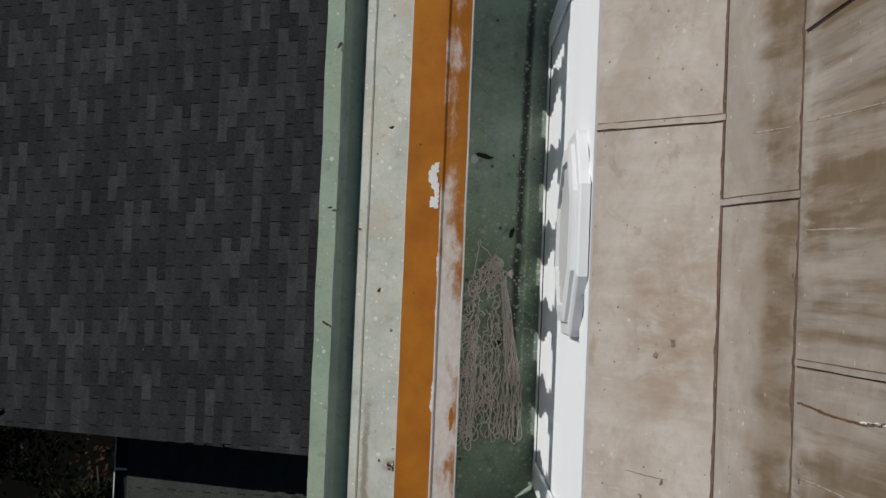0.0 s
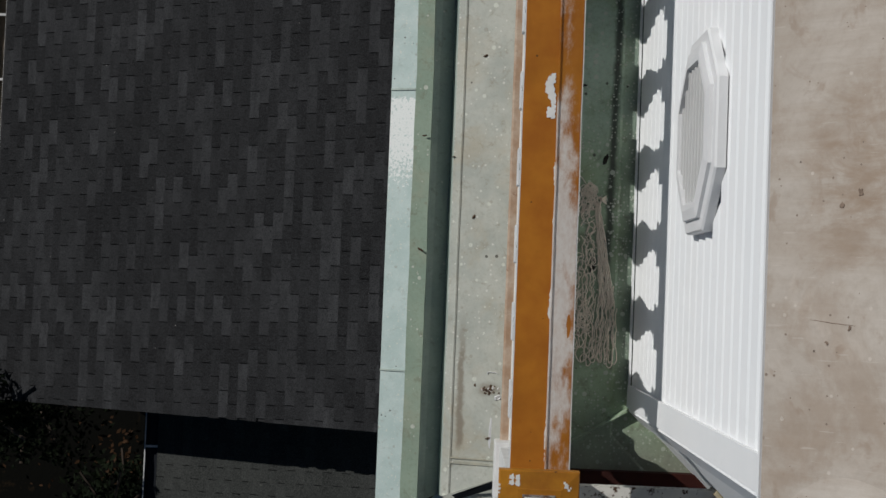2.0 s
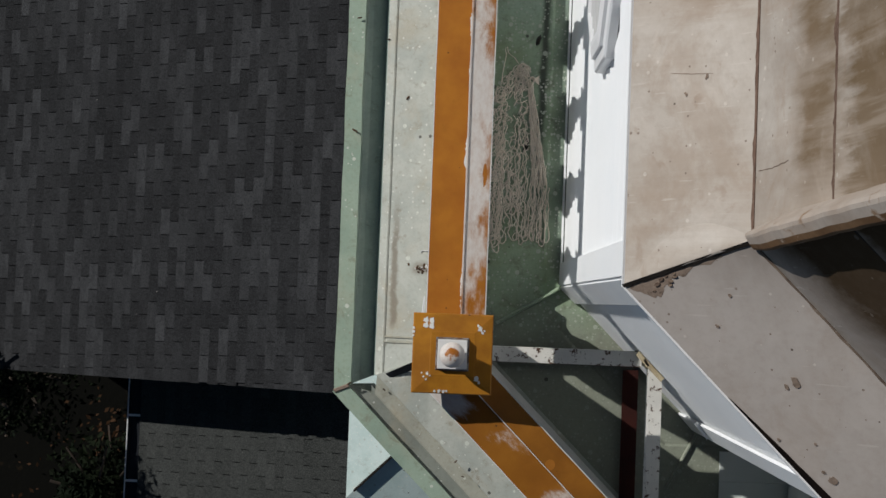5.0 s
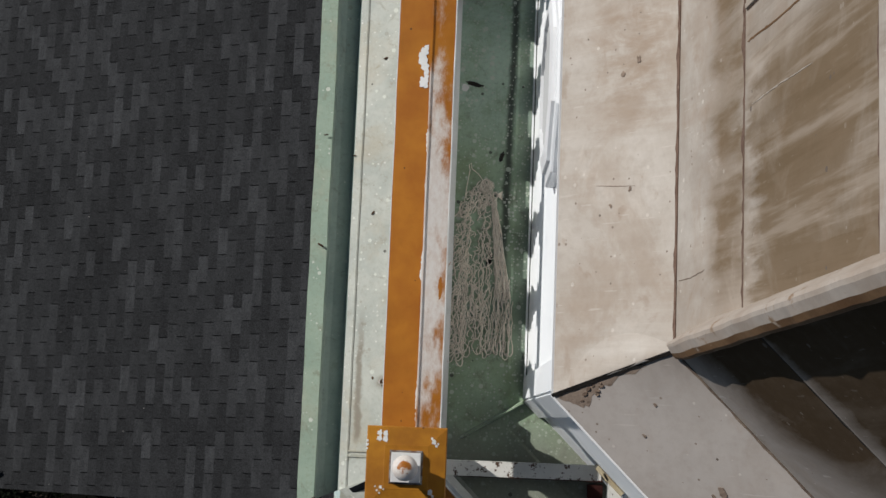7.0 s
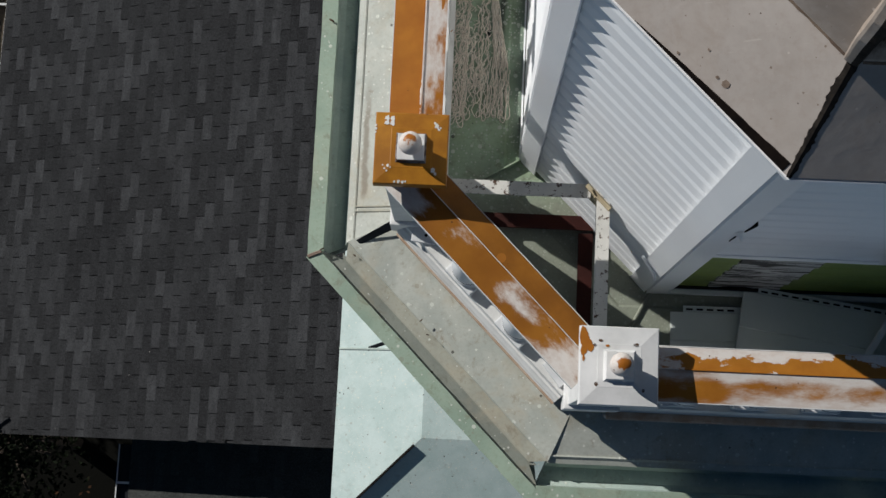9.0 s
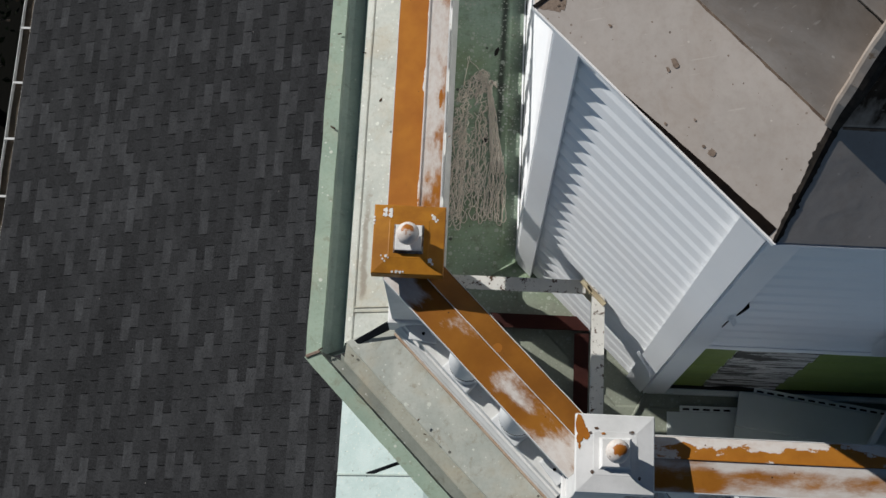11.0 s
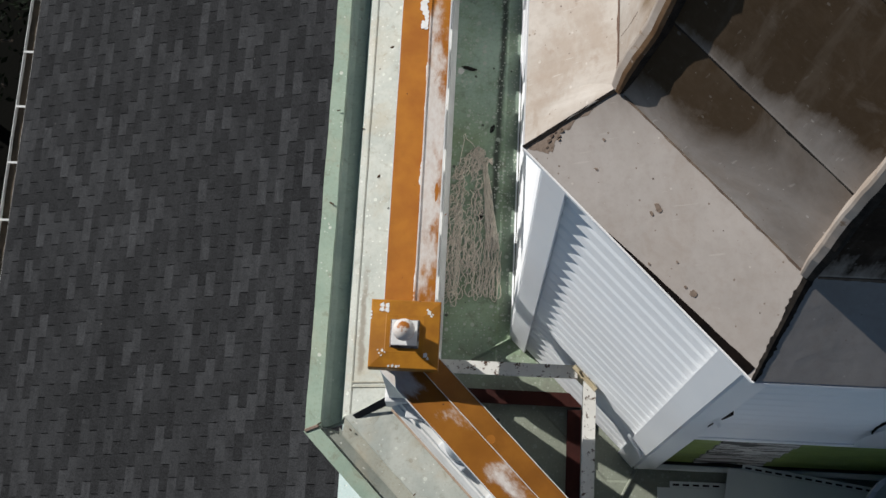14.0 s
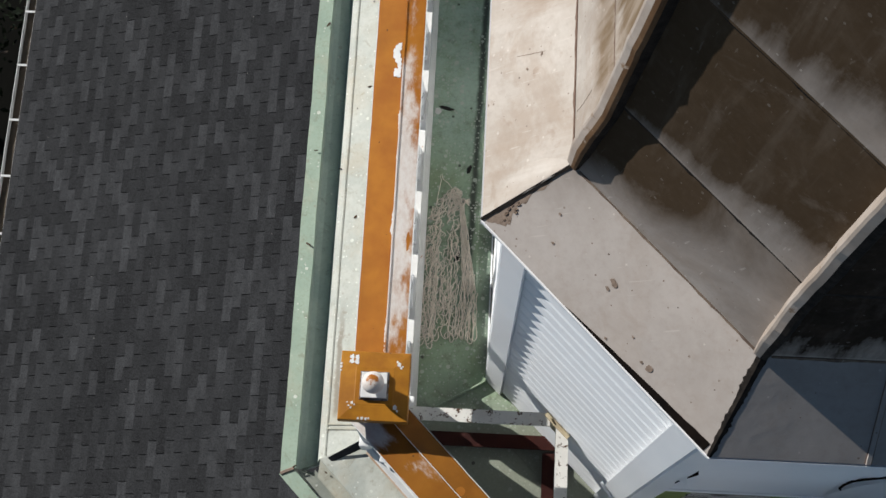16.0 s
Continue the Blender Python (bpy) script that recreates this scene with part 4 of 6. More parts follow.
def hip(i, lo=1, proud=0.036):
    """A boxed cap along the edge between side i - 1 and i, in sleeved lengths: a broad crown and a stained flank."""
    pts = []
    for d, z in BANDS_W[lo:6]:
        p = ring(RH - d, RK - math.sqrt(2) * d)[i]
        pts.append(Vector((p.x, p.y, z)))
    o = (pts[0] - Vector((CX, CY, pts[0].z))).normalized()
    sd = Vector((-o.y, o.x, 0))
    fine = []
    for p, q in zip(pts, pts[1:]):
        k = max(6, int((q - p).length / 0.04))
        fine += [p.lerp(q, f / k) for f in range(k)]
    crown = ((-0.031, -0.03), (-0.030, 0.72), (-0.026, 0.93), (-0.019, 1.0), (-0.002, 1.0), (0.0, -0.03))
    flank = ((-0.002, 0.80), (-0.002, 1.0), (0.010, 0.97), (0.016, 0.87), (0.0175, 0.76), (0.010, 0.76))
    side = ((-0.002, -0.03), (-0.002, 0.80), (0.016, 0.755), (0.020, 0.35), (0.022, -0.03))
    # the side, and the second hip's flank, carry their shade as black colour
    for name, prof, mat, label in (("hip_cap", crown, M_HIP, "hip cap with worn tan paint"), ("hip_flank", flank, M_TAR_SHADE if i == 2 else M_RUST, "flank of the hip cap, coloured black for its shade" if i == 2 else "rust-brown flank of the hip cap"), ("hip_side", side, M_TAR_SHADE, "side of the hip cap, coloured black for its shade")):
        bm = bmesh.new()
        rows = []
        for n, p in enumerate(fine):
            j = 0.0022 * noise.noise(Vector((n * 0.35, i, 0))) + 0.0012 * noise.noise(Vector((n * 1.3, i, 4)))
            # the lower end is dressed down on to the fold; each length slips over the one below
            lift = min(1.0, 0.35 + 0.22 * n) + 0.10 * ((p.z - 2.42) % 0.46 < 0.05)
            rows.append([p + sd * (u * (0.75 + 0.25 * min(1.0, n / 3)) + j) + o * ((v * proud * lift if v > 0 else v) + j) for u, v in prof])
        strip(bm, rows, True)
        part(name, bm, mat, spire, label)


for i in range(8):
    hip(i)


# seams across the bands, uneven folds and eave trims
def roof_point(side, along, d):
    """A point on a side of the spire, by its y (side 0) or distance from the side's middle, and its inset."""
    for (d0, z0), (d1, z1) in zip(bands(side), bands(side)[1:]):
        if d0 <= d <= d1:
            lap = 0.005 if z0 > 2.6 else 0.0
            f = (d - d0) / (d1 - d0)
            z = z0 - lap * 2 + (z1 - z0 + lap * 2) * f
            d = d0 - lap + (d1 - d0 + lap) * f
            break
    r = ring(RH - d, RK - math.sqrt(2) * d)
    a, b = r[side], r[(side + 1) % 8]
    m = (a + b) / 2
    p = m + (b - a).normalized() * along
    return Vector((p.x, p.y, z))


def roof_normal(side, d):
    e = 0.004
    p, q, s = roof_point(side, 0, d), roof_point(side, 0, d + e), roof_point(side, 0.1, d)
    n = (q - p).cross(s - p).normalized()
    return n if n.dot(p - Vector((CX, CY, p.z - 0.5))) > 0 else -n


def cross_seam(side, u0, d0, u1, d1, wide=0.007):
    """A folded seam up a band: a low strip between two dark grooves."""
    n = roof_normal(side, (d0 + d1) / 2)
    a, b = roof_point(side, u0, d0 + 0.001), roof_point(side, u1, d1 - 0.001)
    w = (b - a).normalized()
    s = n.cross(w)
    bm = bmesh.new()
    rows = []
    for i in range(9):
        p = a.lerp(b, i / 8) + s * 0.002 * noise.noise(Vector((i, u0 * 9, d0)))
        rows.append([p + s * u + n * v for u, v in ((-wide, -0.002), (-wide * 0.8, 0.005), (wide * 0.8, 0.005), (wide, -0.002))])
    strip(bm, rows, True)
    part("folded_seam", bm, M_ROOF_A if side == 0 else M_ROOF_B, spire)
    for k in (-1, 1):
        bm = bmesh.new()
        rows = []
        for i in range(9):
            p = a.lerp(b, i / 8) + s * (k * wide * 1.12 + 0.001 * noise.noise(Vector((i * 1.3, k, u0))))
            rows.append([p + s * u + n * v for u, v in ((-0.0006, -0.002), (-0.0006, 0.0014), (0.0006, 0.0014), (0.0006, -0.002))])
        strip(bm, rows, True)
        part("seam_groove", bm, M_FOLD, spire, "dark open groove")


# side 0 runs from north to south: along = CY - y
cross_seam(0, CY - 1.322, 0.0, CY - 1.325, 0.222)
cross_seam(0, CY - 1.165, 0.222, CY - 1.16, 0.285)
cross_seam(0, CY - 1.43, 0.285, CY - 1.46, 0.331)
cross_seam(0, CY - 0.886, 0.285, CY - 0.883, 0.331, 0.0055)
cross_seam(2, -0.55, 0.0, -0.54, 0.222)


def fold_line(side, d, thick, seed):
    """The uneven dark gap under the foot of a band."""
    n = roof_normal(side, d - 0.004)
    r = ring(RH - d, RK - math.sqrt(2) * d)
    half = (r[side] - r[(side + 1) % 8]).length / 2 - 0.02
    bm = bmesh.new()
    rows = []
    k = int(half * 2 / 0.008)
    for i in range(k + 1):
        u = -half + 2 * half * i / k
        fold = roof_point(side, u, d)
        t = thick * (0.45 + 0.9 * abs(noise.noise(Vector((u * 5, seed, 0)))) + 1.1 * max(0, noise.noise(Vector((u * 17, seed, 3)))) + 0.8 * max(0, noise.noise(Vector((u * 48, seed, 7)))))
        if side == 1:
            t *= 0.55 if d > 0.25 else max(0.05, min(1.2, 0.75 + 2.2 * noise.noise(Vector((u * 20, seed, 9)))))
        dn = (fold - roof_point(side, u, d - 0.02)).normalized()
        p = fold - dn * (0.007 if d < 0.25 else 0.0125)
        rows.append([p - dn * t + n * 0.0012, p + dn * 0.004 + n * 0.0035, p + dn * 0.004 - n * 0.004, p - dn * t - n * 0.004])
    strip(bm, rows, True)
    part("fold_gap", bm, M_FOLD if side == 0 else (M_ROT if d < 0.25 else M_TAR_SHADE), spire, "dark uneven gap along a fold")


for s in (0, 1, 2):
    for (d, z), t, k in zip(bands(s)[1:4], (0.0036, 0.013, 0.010), (1.0, 4.0, 7.0)):
        fold_line(s, d, t, k + s)

# the open mitre at the eave between west side and cut corner
hip_a = ring(RH, RK)[1] + Vector((0, 0, 2.51))
q = ring(RH - 0.222, RK - math.sqrt(2) * 0.222)[1]
hip_b = Vector((q.x, q.y, 2.71))
hw = (hip_b - hip_a).normalized()
n_b = roof_normal(1, 0.1)
n_a = roof_normal(0, 0.1)
on_b = n_b.cross(hw)
if on_b.dot(Vector((0.7, -0.7, 0))) < 0:
    on_b = -on_b
bm = bmesh.new()
rows = []
for i in range(31):
    f = i / 30
    p = hip_a.lerp(hip_b, f)
    t = 0.002 + 0.005 * abs(noise.noise(Vector((f * 8, 2, 0))))
    rows.append([p - on_b * 0.004 + n_a * 0.006, p + on_b * t + n_b * 0.003, p + on_b * t - n_b * 0.004, p - on_b * 0.004 - n_a * 0.004])
strip(bm, rows, True)
part("open_mitre", bm, M_TAR_SHADE, spire, "dark crack between two roof sheets")
for i in range(8):
    f = random.random() ** 1.1 * 0.4
    reach = random.random() ** 2.2 * (0.026 if f < 0.45 else 0.012)
    p = hip_a.lerp(hip_b, f) + on_b * (0.008 + reach) + n_b * 0.0005
    size = random.uniform(0.003, 0.008) * (1.2 - 0.5 * f)
    bm = bmesh.new()
    k = 7
    turn = random.random() * 6
    low, up = [], []
    for j in range(k):
        w = turn + 2 * math.pi * j / k
        rr = size * random.uniform(0.55, 1.15)
        e = hw * math.cos(w) * rr * 1.5 + on_b * math.sin(w) * rr * 0.7
        low.append(bm.verts.new(p + e - n_b * 0.003))
        up.append(bm.verts.new(p + e * 0.8 + n_b * random.uniform(0.001, 0.003)))
    for j in range(k):
        bm.faces.new((low[j], low[(j + 1) % k], up[(j + 1) % k], up[j]))
    bm.faces.new(up)
    part("filler_crumb", bm, M_ROT, spire, "crumbling brown filler")
# brown smear of washed-out filler along the crack
bm = bmesh.new()
rows = []
for i in range(37):
    f = 0.03 + 0.72 * i / 36
    k = max(0.0, 1.0 - abs(f - 0.20) / 0.17) ** 0.7 + 0.42 * max(0.0, 1.0 - abs(f - 0.44) / 0.10) + 0.22 * max(0.0, 1.0 - abs(f - 0.64) / 0.09)
    w = 0.006 + 0.042 * k * (0.95 + 0.35 * noise.noise(Vector((f * 16, 3, 1))) + 0.22 * noise.noise(Vector((f * 60, 1, 1))))
    p = hip_a.lerp(hip_b, f)
    rows.append([p + on_b * 0.004 + n_b * 0.0009, p + on_b * max(w, 0.008) + n_b * 0.0005, p + on_b * max(w, 0.008) - n_b * 0.002, p + on_b * 0.004 - n_b * 0.002])
strip(bm, rows, True)
part("washed_filler", bm, M_FILLER, spire, "smear of brown filler")
# the buckled lip of the west sheet beside the crack
bm = bmesh.new()
rows = []
on_a = -n_a.cross(hw)
if on_a.dot(Vector((0, 1, 0))) < 0:
    on_a = -on_a
for i in range(33):
    f = 0.10 + 0.88 * i / 32
    p = hip_a.lerp(hip_b, f)
    k = math.sin(math.pi * i / 32) ** 0.8
    h = 0.010 * k * (0.8 + 0.6 * noise.noise(Vector((f * 6, 5, 0))))
    wd = 0.012 + 0.072 * k
    rows.append([p + on_a * (wd * u) + n_a * (h * v - 0.0012 * (u == 1.0)) for u, v in ((1.0, 0.0), (0.8, 0.12), (0.6, 0.38), (0.4, 0.7), (0.22, 0.95), (0.08, 0.98), (0.0, 0.75), (0.0, -0.3))])
strip(bm, rows)
part("buckled_edge", bm, M_ROOF_A, spire, smooth=True)
# tarred mitre at the next eave corner
hip_c = ring(RH, RK)[2] + Vector((0, 0, 2.51))
q = ring(RH - 0.222, RK - math.sqrt(2) * 0.222)[2]
hip_d = Vector((q.x, q.y, 2.71))
hw2 = (hip_d - hip_c).normalized()
n_c = roof_normal(2, 0.1)
to_b, to_c = n_b.cross(hw2), n_c.cross(hw2)
to_b = to_b if to_b.dot(Vector((-1, 1, 0))) > 0 else -to_b
to_c = to_c if to_c.x > 0 else -to_c
bm = bmesh.new()
rows = []
for i in range(41):
    f = i / 40
    p = hip_c.lerp(hip_d, f) + (n_b + n_c).normalized() * 0.0006
    l = 0.006 + 0.010 * abs(noise.noise(Vector((f * 14, 9, 0)))) + 0.006 * f
    m = 0.006 + 0.014 * abs(noise.noise(Vector((f * 17, 4, 0)))) + 0.008 * f
    rows.append([p + to_b * l + n_b * 0.0004, p + (n_b + n_c).normalized() * 0.0012, p + to_c * m + n_c * 0.0004, p - (n_b + n_c) * 0.008])
strip(bm, rows, True)
part("tarred_mitre", bm, M_TAR_SHADE, spire, "ragged black tar joint")

# eave drip edges, and a black strip for the shade under the soffit
for s in (0, 1, 2):
    bm = bmesh.new()
    side_solid(bm, RH, RK, [(-0.004, 2.506), (-0.004, 2.492), (0.004, 2.492), (0.004, 2.504)], s)
    part("drip_edge", bm, M_SIDING, spire, "thin white drip edge")
    bm = bmesh.new()
    side_solid(bm, RH, RK, [(0.006, 2.488), (0.07, 2.478), (0.07, 2.470), (0.006, 2.482)], s)
    part("soffit_strip", bm, M_HOLE_SHADE, spire, "soffit strip coloured black for the shade under the eave")


def inset_at(side, z):
    for (d0, z0), (d1, z1) in zip(bands(side), bands(side)[1:]):
        if z0 <= z <= z1:
            lap = 0.01 if z0 > 2.6 else 0.0
            return d0 + (d1 - d0) * (z - z0 + lap) / (z1 - z0 + lap)
    return 0.0


def surface_line(name, side, points, wide, mat, label, seed):
    """A thin line along the sheet through points of (along, height)."""
    fine = []
    for (u0, z0), (u1, z1) in zip(points, points[1:]):
        fine += [(u0 + (u1 - u0) * k / 8, z0 + (z1 - z0) * k / 8) for k in range(8)]
    fine.append(points[-1])
    bm = bmesh.new()
    rows = []
    for k, (u, z) in enumerate(fine):
        d = inset_at(side, z)
        n = roof_normal(side, min(max(d, 0.003), 0.4))
        p = roof_point(side, u + 0.002 * noise.noise(Vector((k * 0.6, seed, 0))), d)
        w = wide * (0.45 + 0.8 * abs(noise.noise(Vector((k * 0.45, seed, 5)))))
        if k in (0, len(fine) - 1):
            w *= 0.3
        q = Vector((0, 0, 1)).cross(n).normalized()
        rows.append([p - q * w + n * 0.0006, p + q * w + n * 0.0006, p + q * w - n * 0.002, p - q * w - n * 0.002])
    strip(bm, rows, True)
    part(name, bm, mat, spire, label)


surface_line("run_line", 0, [(CY - 0.823, 3.035), (CY - 0.820, 3.10), (CY - 0.815, 3.17), (CY - 0.814, 3.30), (CY - 0.820, 3.37), (CY - 0.83, 3.58)], 0.0035, M_RUST, "brown run line", 1)
surface_line("paint_run", 0, [(CY - 0.816, 3.29), (CY - 0.820, 3.37), (CY - 0.824, 3.46), (CY - 0.827, 3.605)], 0.0026, M_SIDING, "run of white paint", 8)
surface_line("scratch", 0, [(CY - 0.705, 3.06), (CY - 0.705, 3.19), (CY - 0.698, 3.35)], 0.0017, M_SCRATCH, "pale scratch", 2)
surface_line("scratch", 0, [(CY - 1.281, 2.83), (CY - 1.275, 2.98)], 0.0017, M_SCRATCH, "pale scratch", 3)
surface_line("scratch", 0, [(CY - 1.275, 3.04), (CY - 1.262, 3.34), (CY - 1.25, 3.55)], 0.0017, M_SCRATCH, "pale scratch", 4)
surface_line("scratch", 0, [(CY - 1.10, 3.05), (CY - 1.09, 3.30)], 0.0020, M_SCRATCH, "pale scratch", 5)
surface_line("scratch", 0, [(CY - 0.644, 2.575), (CY - 0.635, 2.64)], 0.0009, M_FILLER, "brown scratch", 6)
surface_line("scratch", 0, [(CY - 0.437, 2.72), (CY - 0.437, 2.78), (CY - 0.445, 2.845)], 0.0012, M_ROT, "hairline crack", 7)
# the eave sheet of the cut corner has drawn back from its drip edge; a black strip on it stands in for the shade in the
# open slot
bm = bmesh.new()
rows = []
half = (ring(RH, RK)[1] - ring(RH, RK)[2]).length / 2
for i in range(31):
    f = i / 30
    u = -0.10 + (half + 0.08) * f
    w = 0.001 + 0.020 * f ** 0.8 + 0.003 * noise.noise(Vector((f * 14, 3, 0))) * f
    e, g = roof_point(1, u, 0.0005), roof_point(1, u, w)
    rows.append([e + n_b * 0.0014, g + n_b * 0.0014, g - n_b * 0.004, e - n_b * 0.004])
strip(bm, rows, True)
part("eave_slot", bm, M_HOLE_SHADE, spire, "black strip for the shaded slot along the drip edge")
# stains with a shape of their own on the eave sheets
for side, u, d, size in ((1, -0.05, 0.109, 0.017), (1, -0.053, 0.092, 0.009), (1, 0.158, 0.037, 0.013), (1, 0.134, 0.036, 0.006), (1, -0.232, 0.076, 0.006), (1, -0.267, 0.129, 0.005), (1, 0.029, 0.016, 0.005), (1, 0.076, 0.060, 0.004), (0, CY - 0.872, 0.118, 0.007), (0, CY - 0.898, 0.146, 0.008), (0, CY - 0.60, 0.10, 0.005), (0, CY - 0.63, 0.135, 0.006)):
    n = roof_normal(side, 0.1)
    p = roof_point(side, u, d) + n * 0.0012
    w = (roof_point(side, u, d + 0.01) - roof_point(side, u, d)).normalized()
    t = n.cross(w)
    bm = bmesh.new()
    vs = []
    for j in range(12):
        a = 2 * math.pi * j / 12
        rr = size * (0.62 + 0.5 * noise.noise(Vector((math.cos(a) * 2, math.sin(a) * 2, u * 30))))
        vs.append(bm.verts.new(p + t * math.cos(a) * rr * 1.35 + w * math.sin(a) * rr))
    top = bm.faces.new(vs)
    ext = bmesh.ops.extrude_face_region(bm, geom=[top])
    bmesh.ops.translate(bm, verts=[v for v in ext["geom"] if isinstance(v, bmesh.types.BMVert)], vec=n * 0.0005)
    part("bird_stain", bm, M_FILLER, spire, "dried brown stain")


# ---- curb, balusters, rails and posts ----
def curb(name, p0, p1, out, inn, label, strips=((-0.006, 0.05), (-0.010, 0.095), (-0.018, 0.14))):
    """The low plinth under the balusters; out and inn are its reach to both sides of the line."""
    ob = thing(name, tuple((Vector(p0) + Vector(p1)) / 2), label, "plinth", "balustrade")
    bm = bmesh.new()
    beam(bm, p0, p1, [(-out + 0.03, 0.205), (inn - 0.018, 0.215), (inn - 0.014, 0.12), (inn + 0.004, 0.09), (inn + 0.004, -0.06), (-out, -0.06), (-out, 0.13), (-out + 0.02, 0.16)])
    part("plinth_body", bm, M_CURB, ob)
    for k, (o, z) in enumerate(strips):
        bm = bmesh.new()
        e = -out + o
        beam(bm, p0, p1, [(e, z - 0.02), (e + 0.045, z - 0.03), (e + 0.045, z + 0.010), (e + 0.007, z + 0.011), (e, z + 0.008)])
        rusty = k != 1 and k < 3
        part("moulding", bm, M_MOULD if rusty else M_CURB, ob, "rusty moulding strip" if rusty else "")
    return ob


def baluster(at, turn=0.0, group="balusters"):
    ob = thing("baluster", at, "squat white-painted vase baluster under the rail", "baluster", group)
    z = at[2]
    bm = bmesh.new()
    m = Matrix.Translation((at[0], at[1], 0)) @ Matrix.Rotation(radians(turn), 4, "Z")
    box(bm, -0.073, 0.073, -0.073, 0.073, z, z + 0.055, m, 0.006)
    part("base_block", bm, M_BALUSTER, ob)
    bm = bmesh.new()
    turned(bm, at, [(0.040, 0.05), (0.068, 0.055), (0.071, 0.068), (0.064, 0.080), (0.050, 0.088), (0.057, 0.105), (0.072, 0.16), (0.075, 0.22), (0.067, 0.29), (0.051, 0.37), (0.034, 0.47), (0.031, 0.56), (0.038, 0.60), (0.050, 0.615), (0.050, 0.635), (0.036, 0.65), (0.036, 0.69)], 24)
    part("turned_shaft", bm, M_BALUSTER, ob, smooth=True)
    bm = bmesh.new()
    turned(bm, at, [(0.069, 0.140), (0.0695, 0.141), (0.0722, 0.1465), (0.070, 0.1475)], 24)
    part("seam_ring", bm, M_TAR_SHADE, ob, "dark open seam round the bulb")
    bm = bmesh.new()
    box(bm, -0.062, 0.062, -0.062, 0.062, z + 0.685, z + 0.735, m, 0.005)
    part("top_block", bm, M_BALUSTER, ob)
    return ob


def rail(name, p0, p1, inner, outer, seam, label, fold=0.0022):
    """A low-pitched sheet-metal handrail: two strips that meet in a standing seam."""
    ob = thing(name, tuple((Vector(p0) + Vector(p1)) / 2), label, "handrail", "balustrade")

    def dents(f):
        return Vector((0.0014 * noise.noise(Vector((f * 12, p0[0], 4))), 0.0014 * noise.noise(Vector((f * 12, p0[1], 8))), 0.0022 * noise.noise(Vector((f * 9, p0[0], p0[1])))))

    bm = bmesh.new()
    beam(bm, p0, p1, [(-0.094, -0.008), (0.0155, 0.006), (0.0155, -0.012), (-0.088, -0.030)], dents)
    part("outer_strip", bm, outer, ob)
    bm = bmesh.new()
    beam(bm, p0, p1, [(0.0185, 0.006), (0.093, -0.006), (0.089, -0.030), (0.0185, -0.012)], dents)
    part("inner_strip", bm, inner, ob)
    bm = bmesh.new()
    beam(bm, p0, p1, [(0.017 - fold, 0.002), (0.017 - fold, 0.0105), (0.017 + fold, 0.0105), (0.017 + fold, 0.002)], dents)
    part("standing_seam", bm, seam, ob)
    for u, z in ((-0.0955, -0.012), (0.0955, -0.010)):
        bm = bmesh.new()
        beam(bm, p0, p1, [(u - 0.0013, z - 0.022), (u - 0.0013, z + 0.004), (u + 0.0013, z + 0.004), (u + 0.0013, z - 0.022)], dents)
        part("folded_edge", bm, M_WHITEPOST, ob, "chalky white folded edge")
    bm = bmesh.new()
    beam(bm, p0, p1, [(-0.075, -0.055), (0.075, -0.055), (0.082, -0.032), (-0.082, -0.032)])
    part("underside", bm, M_CURB, ob)
    return ob


RZ = 1.0
# the way runs so that its left hand is the deck side
rail("handrail", (0.008, 2.3, RZ), (0.008, 0.02, RZ), M_ORANGE_WORN, M_ORANGE, M_ORANGE_WORN, "orange rust-painted metal handrail worn to chalky white along one strip")
rail("handrail", (-0.021, -0.044, RZ - 0.01), (0.654, -0.719, RZ - 0.01), M_ORANGE_BI, M_ORANGE_B, M_WHITEPOST, "orange rust-painted metal handrail with pale streaks across the cut corner", 0.0011)
rail("handrail", (0.80, -0.722, RZ), (3.05, -0.722, RZ), M_ORANGE_C, M_ORANGE_CO, M_ORANGE_C, "orange rust-painted metal handrail flaking to white, half in shade")
curb("plinth", (0.01, 2.3, 0.0), (0.01, 0.05, 0.0), 0.080, 0.100, "grey-white painted plinth under the long rail's balusters")
curb("plinth", (-0.02, -0.045, 0.0), (0.66, -0.725, 0.0), 0.092, 0.10, "grey-white painted plinth with rusty mouldings at the cut corner", ((-0.010, 0.045), (-0.003, 0.085), (0.005, 0.125), (0.014, 0.165)))
curb("plinth", (0.80, -0.722, 0.0), (3.05, -0.722, 0.0), 0.112, 0.112, "grey-white painted plinth under the shaded rail's balusters")
for px, py, turn in ((0.040, -0.146, -7), (0.592, -0.675, -52)):
    m = Matrix.Translation((px, py, 0.0)) @ Matrix.Rotation(radians(turn), 4, "Z")
    bm = bmesh.new()
    box(bm, -0.058, 0.058, -0.032, 0.032, 0.205, 0.222, m, 0.003)
    fixing = part("fixing_plate", bm, M_BALUSTER, bpy.data.objects["plinth.001"], "white fixing plate")
    bm = bmesh.new()
    turned(bm, (px, py, 0.0), [(0.007, 0.2225), (0.007, 0.225)], 12)
    part("bolt_hole", bm, M_HOLE_SHADE, fixing, "dark bolt hole")
YB = [0.279 + 0.2935 * i for i in range(7)]
for y in YB:
    baluster((0.008, y, 0.205))
for x in (1.078, 1.358, 1.638, 1.918, 2.198, 2.478, 2.758):
    baluster((x, -0.722, 0.205))
for x, y in ((0.226, -0.288), (0.432, -0.494)):
    baluster((x, y, 0.205), 45.0)


